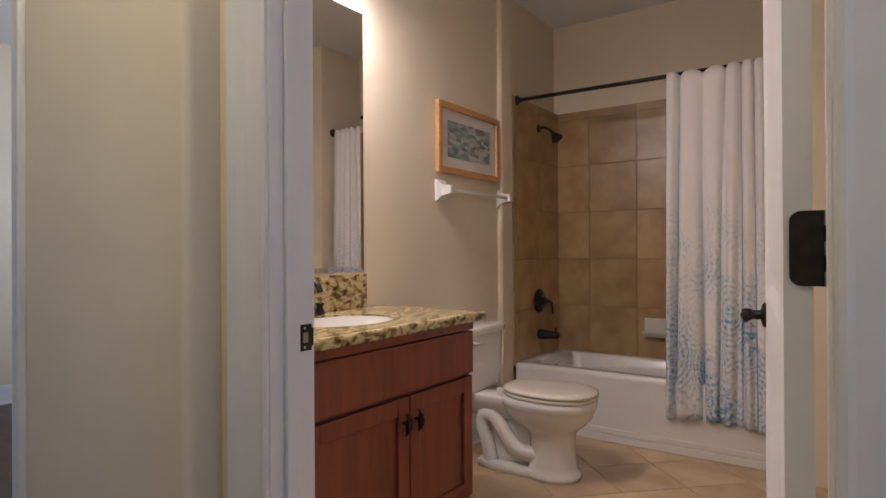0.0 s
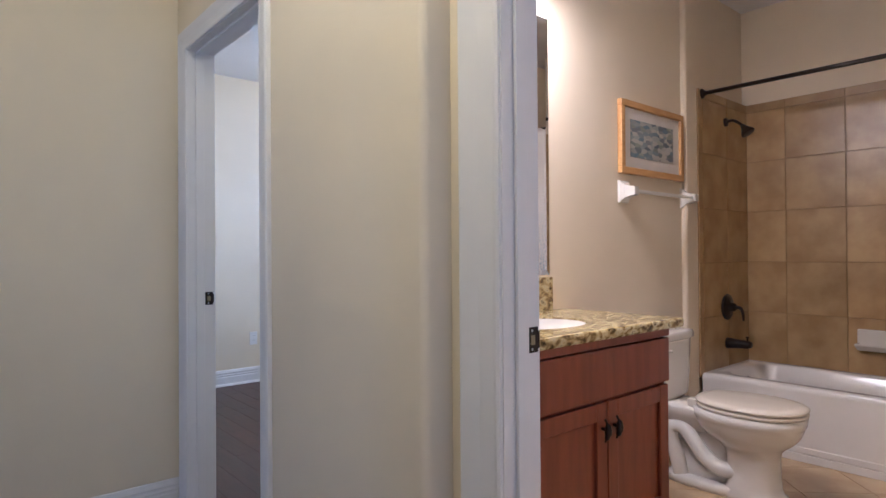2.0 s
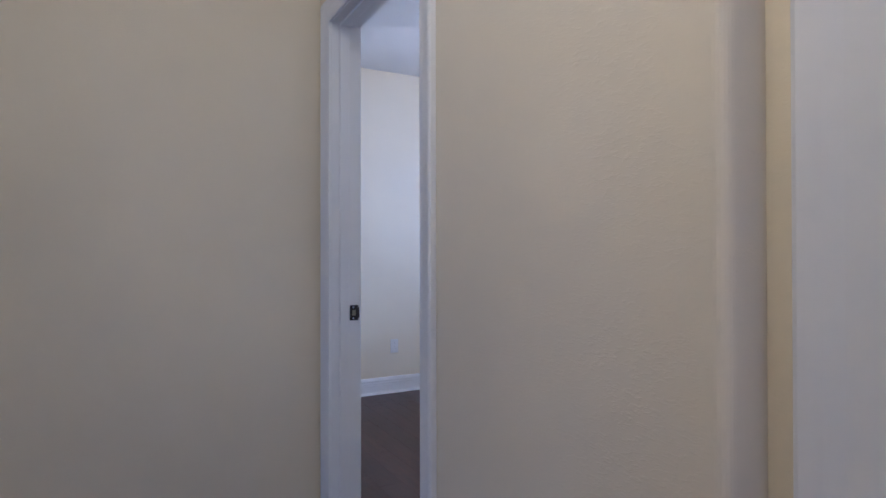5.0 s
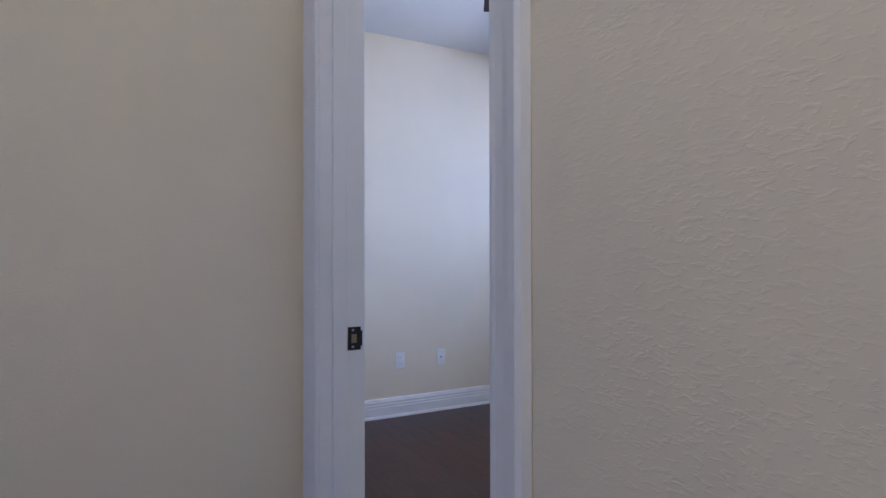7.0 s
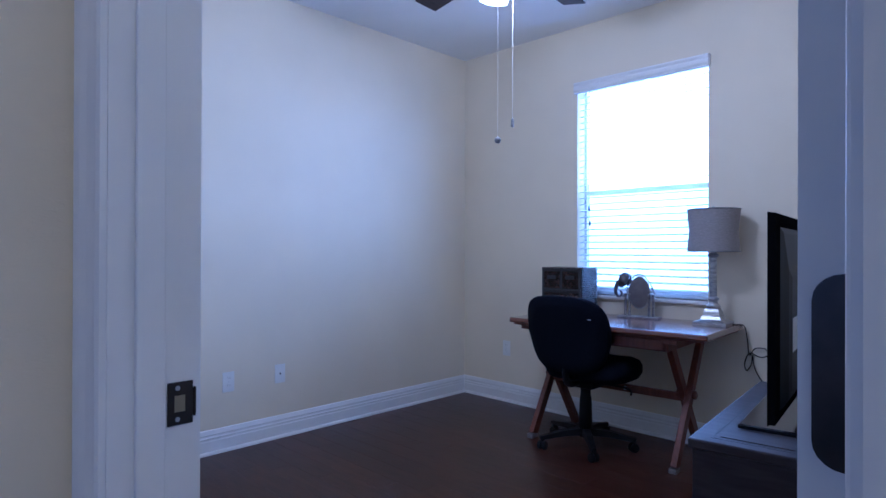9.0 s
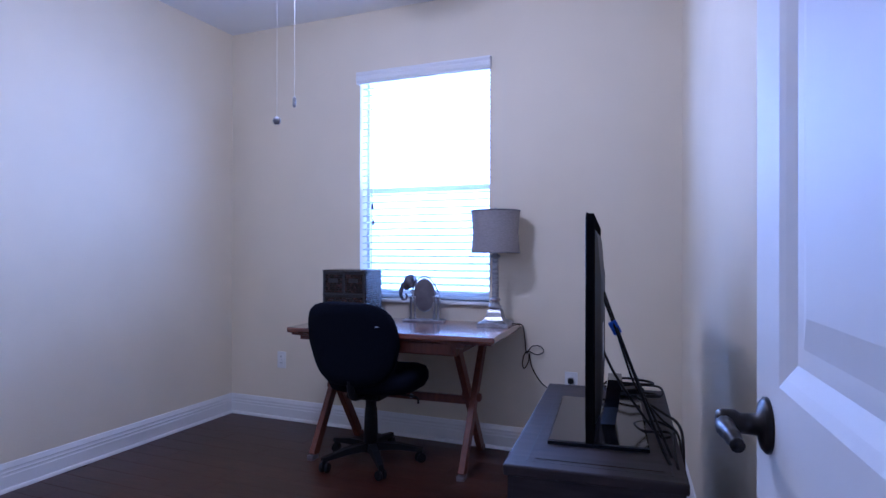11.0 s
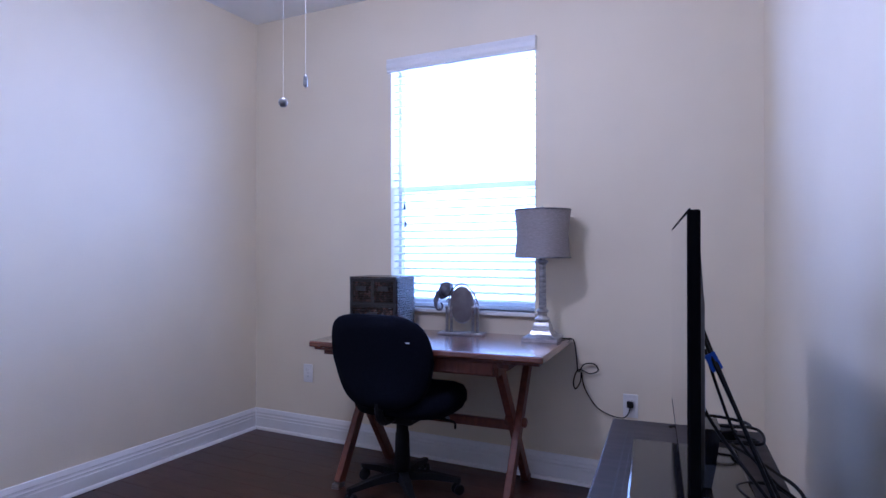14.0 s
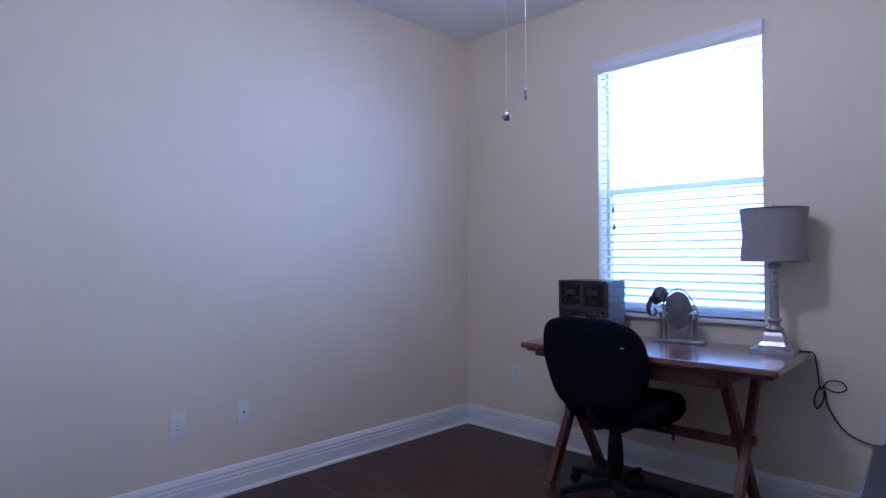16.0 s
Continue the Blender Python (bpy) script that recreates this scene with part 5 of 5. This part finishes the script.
# ---------- ceiling fan ----------
def ceiling_fan():
    f = thing("ceiling_fan", pose(-3.24, 2.49, 0), "ceiling fan with dark blades and a lit light kit", "ceiling fan")
    part("canopy", lathe([(0.07, H - 0.001), (0.068, H - 0.03), (0.03, H - 0.06), (0.014, H - 0.065), (0.014, 2.52)], 24), BRONZE, f, "", True)
    part("motor", lathe([(0.03, 2.53), (0.1, 2.51), (0.12, 2.48), (0.12, 2.42), (0.1, 2.39), (0.06, 2.37), (0.05, 2.33), (0.03, 2.32)], 28), BRONZE, f, "", True)
    for i in range(5):
        a = radians(96 + 72 * i)
        m = pose(0, 0, 2.41, 0, 0, math.degrees(a))
        b = part("blade", box(0.2, 0.64, -0.062, 0.062, -0.004, 0.004, 0.003, None, m @ pose(0, 0, 0, 11, 0, 0)), BLACKWOOD, f, "dark wood blade")
        part("blade_iron", box(0.09, 0.24, -0.018, 0.018, -0.003, 0.003, 0.002, None, m @ pose(0, 0, -0.009, 11, 0, 0)), BRONZE, b)
    for i in range(3):
        a = radians(30 + 120 * i)
        x, y = math.cos(a), math.sin(a)
        part("light_arm", tube([(0.03 * x, 0.03 * y, 2.34), (0.08 * x, 0.08 * y, 2.34), (0.11 * x, 0.11 * y, 2.3)], 0.009, 8, None, 3), BRONZE, f)
        g = part("globe", lathe([(0.022, 0.06), (0.04, 0.045), (0.058, 0.01), (0.066, -0.03), (0.062, -0.055), (0.03, -0.064)], 20), GLOBE, f, "lit frosted glass shade", True)
        g.matrix_basis = pose(0.125 * x, 0.125 * y, 2.31, math.degrees(0.5 * y), math.degrees(-0.5 * x), 0)
        g.visible_shadow = False
    for dy, z, k in ((-0.05, 1.622, 0), (0.048, 1.706, 1)):
        ch = part("pull_chain", tube([(0, dy, z), (0, dy, 2.33)], 0.0008, 5), WHITEPLASTIC, f)
        part("pull_knob", lathe([(0.003, 0.012), (0.012, 0.006), (0.014, -0.004), (0.008, -0.014)] if k == 0 else [(0.003, 0.02), (0.006, 0.014), (0.007, -0.012), (0.003, -0.018)], 14, (0, dy, z)), PEWTER, ch, "", True)


ceiling_fan()
hl = thing("hall_ceiling_light", pose(-0.8, 0.2, H), "flush frosted glass ceiling light", "light")
part("pan", lathe([(0.15, -0.001), (0.15, -0.02), (0.14, -0.025)], 28), BRONZE, hl)
gd = part("glass_dome", lathe([(0.14, -0.025), (0.13, -0.06), (0.09, -0.095), (0.03, -0.11)], 28), WARMGLOBE, hl, "lit frosted dome", True)
gd.visible_shadow = False

# ---------- floors and tile, laid piece by piece ----------
sub = structure("floor_wood", box(-5.12, 1.42, -2.62, 4.165, -0.1, -0.012), BLACKWOOD, "dark reddish brown wood plank floor")
random.seed(4)
PW = 0.127
plank_meshes = {}
for k in range(int((4.16 - 0.86) / PW) + 1):
    x = -5.0 - random.random() * 0.9
    y = 0.86 + k * PW
    while x < -1.6:
        ln = random.choice((0.6, 0.9, 1.2))
        a, b = max(x, -5.0), min(x + ln, -1.62)
        if b - a > 0.08:
            key = round(b - a, 3)
            if key not in plank_meshes:
                plank_meshes[key] = mesh_of("plank", box(0.0003, key - 0.0003, 0.0003, PW - 0.0003, -0.0125, 0, 0.0006, seg=1), WOODFLOOR)
            o = new("plank", plank_meshes[key])
            o.parent = sub
            o.location = (a, y, 0)
        x += ln
bm = bmesh.new()
for k in range(26):
    x = -3.4
    y = -2.5 + k * PW
    if y + PW > 0.862:
        continue
    while x < 1.4:
        ln = random.choice((0.6, 0.9, 1.2))
        box(x + 0.001, min(x + ln, 1.4) - 0.001, y + 0.001, y + PW - 0.001, -0.0125, 0, bm=bm)
        x += ln
part("hall_planks", bm, WOODFLOOR, sub)["kind"] = "stuff"

bf = structure("floor_bath", box(BX, 0.38, 0.9, 4.2, -0.0115, -0.003), FGROUT, "beige ceramic floor tile laid diagonally")


def clip(poly, x0, x1, y0, y1):
    for axis, lim, sgn in ((0, x0, 1), (0, x1, -1), (1, y0, 1), (1, y1, -1)):
        out = []
        for i, p in enumerate(poly):
            q = poly[(i + 1) % len(poly)]
            a, b = sgn * (p[axis] - lim), sgn * (q[axis] - lim)
            if a >= 0:
                out.append(p)
            if a * b < 0:
                t = a / (a - b)
                out.append((p[0] + t * (q[0] - p[0]), p[1] + t * (q[1] - p[1])))
        poly = out
        if len(poly) < 3:
            return []
    return poly


T = 0.335
for i in range(-14, 15):
    for j in range(-14, 15):
        cx = -0.6 + (i - j) * T / math.sqrt(2)
        cy = 2.6 + (i + j) * T / math.sqrt(2)
        q = (T - 0.004) / math.sqrt(2)
        poly = clip([(cx - q, cy), (cx, cy - q), (cx + q, cy), (cx, cy + q)], BX + 0.002, 0.378, 0.905, 3.56)
        if poly:
            ctr = (sum(p[0] for p in poly) / len(poly), sum(p[1] for p in poly) / len(poly))
            o = part("tile", prism([(p[0] - ctr[0], p[1] - ctr[1]) for p in poly], -0.0028, 0.0), FLOORTILE, bf)
            o.location = (*ctr, 0)

# tub surround
TS = 0.342
TOP = 2.108
back = structure("wall_tile_back", box(BX + 0.001, TE - 0.001, 4.218, 4.229, 0.38, 2.165), GROUT, "tan stone tile behind the tub")
side = structure("wall_tile_side", box(BX + 0.001, BX + 0.034, 3.502, 4.2175, 0.38, 2.165), GROUT, "tan stone tile at the shower end")
cols = [BX + 0.036] + [-1.278 + TS * k for k in range(5)]
cols = [c for c in cols if c < TE - 0.02] + [TE - 0.003]
rows = [0.39] + [TOP - TS * k for k in range(5, -1, -1) if TOP - TS * k > 0.41] + [2.165]
for r0, r1 in zip(rows, rows[1:]):
    for c0, c1 in zip(cols, cols[1:]):
        o = part("tile", box(0.002, c1 - c0 - 0.002, -0.004, 0.001, 0.002, r1 - r0 - 0.002, 0.0015, seg=1), TILE, back)
        o.location = (c0, 4.2165, r0)
ycols = [3.502, 3.56, 3.56 + TS, 4.213]
for r0, r1 in zip(rows, rows[1:]):
    for c0, c1 in zip(ycols, ycols[1:]):
        o = part("tile", box(-0.001, 0.004, 0.002, c1 - c0 - 0.002, 0.002, r1 - r0 - 0.002, 0.0015, seg=1), TILE, side)
        o.location = (BX + 0.0345, c0, r0)
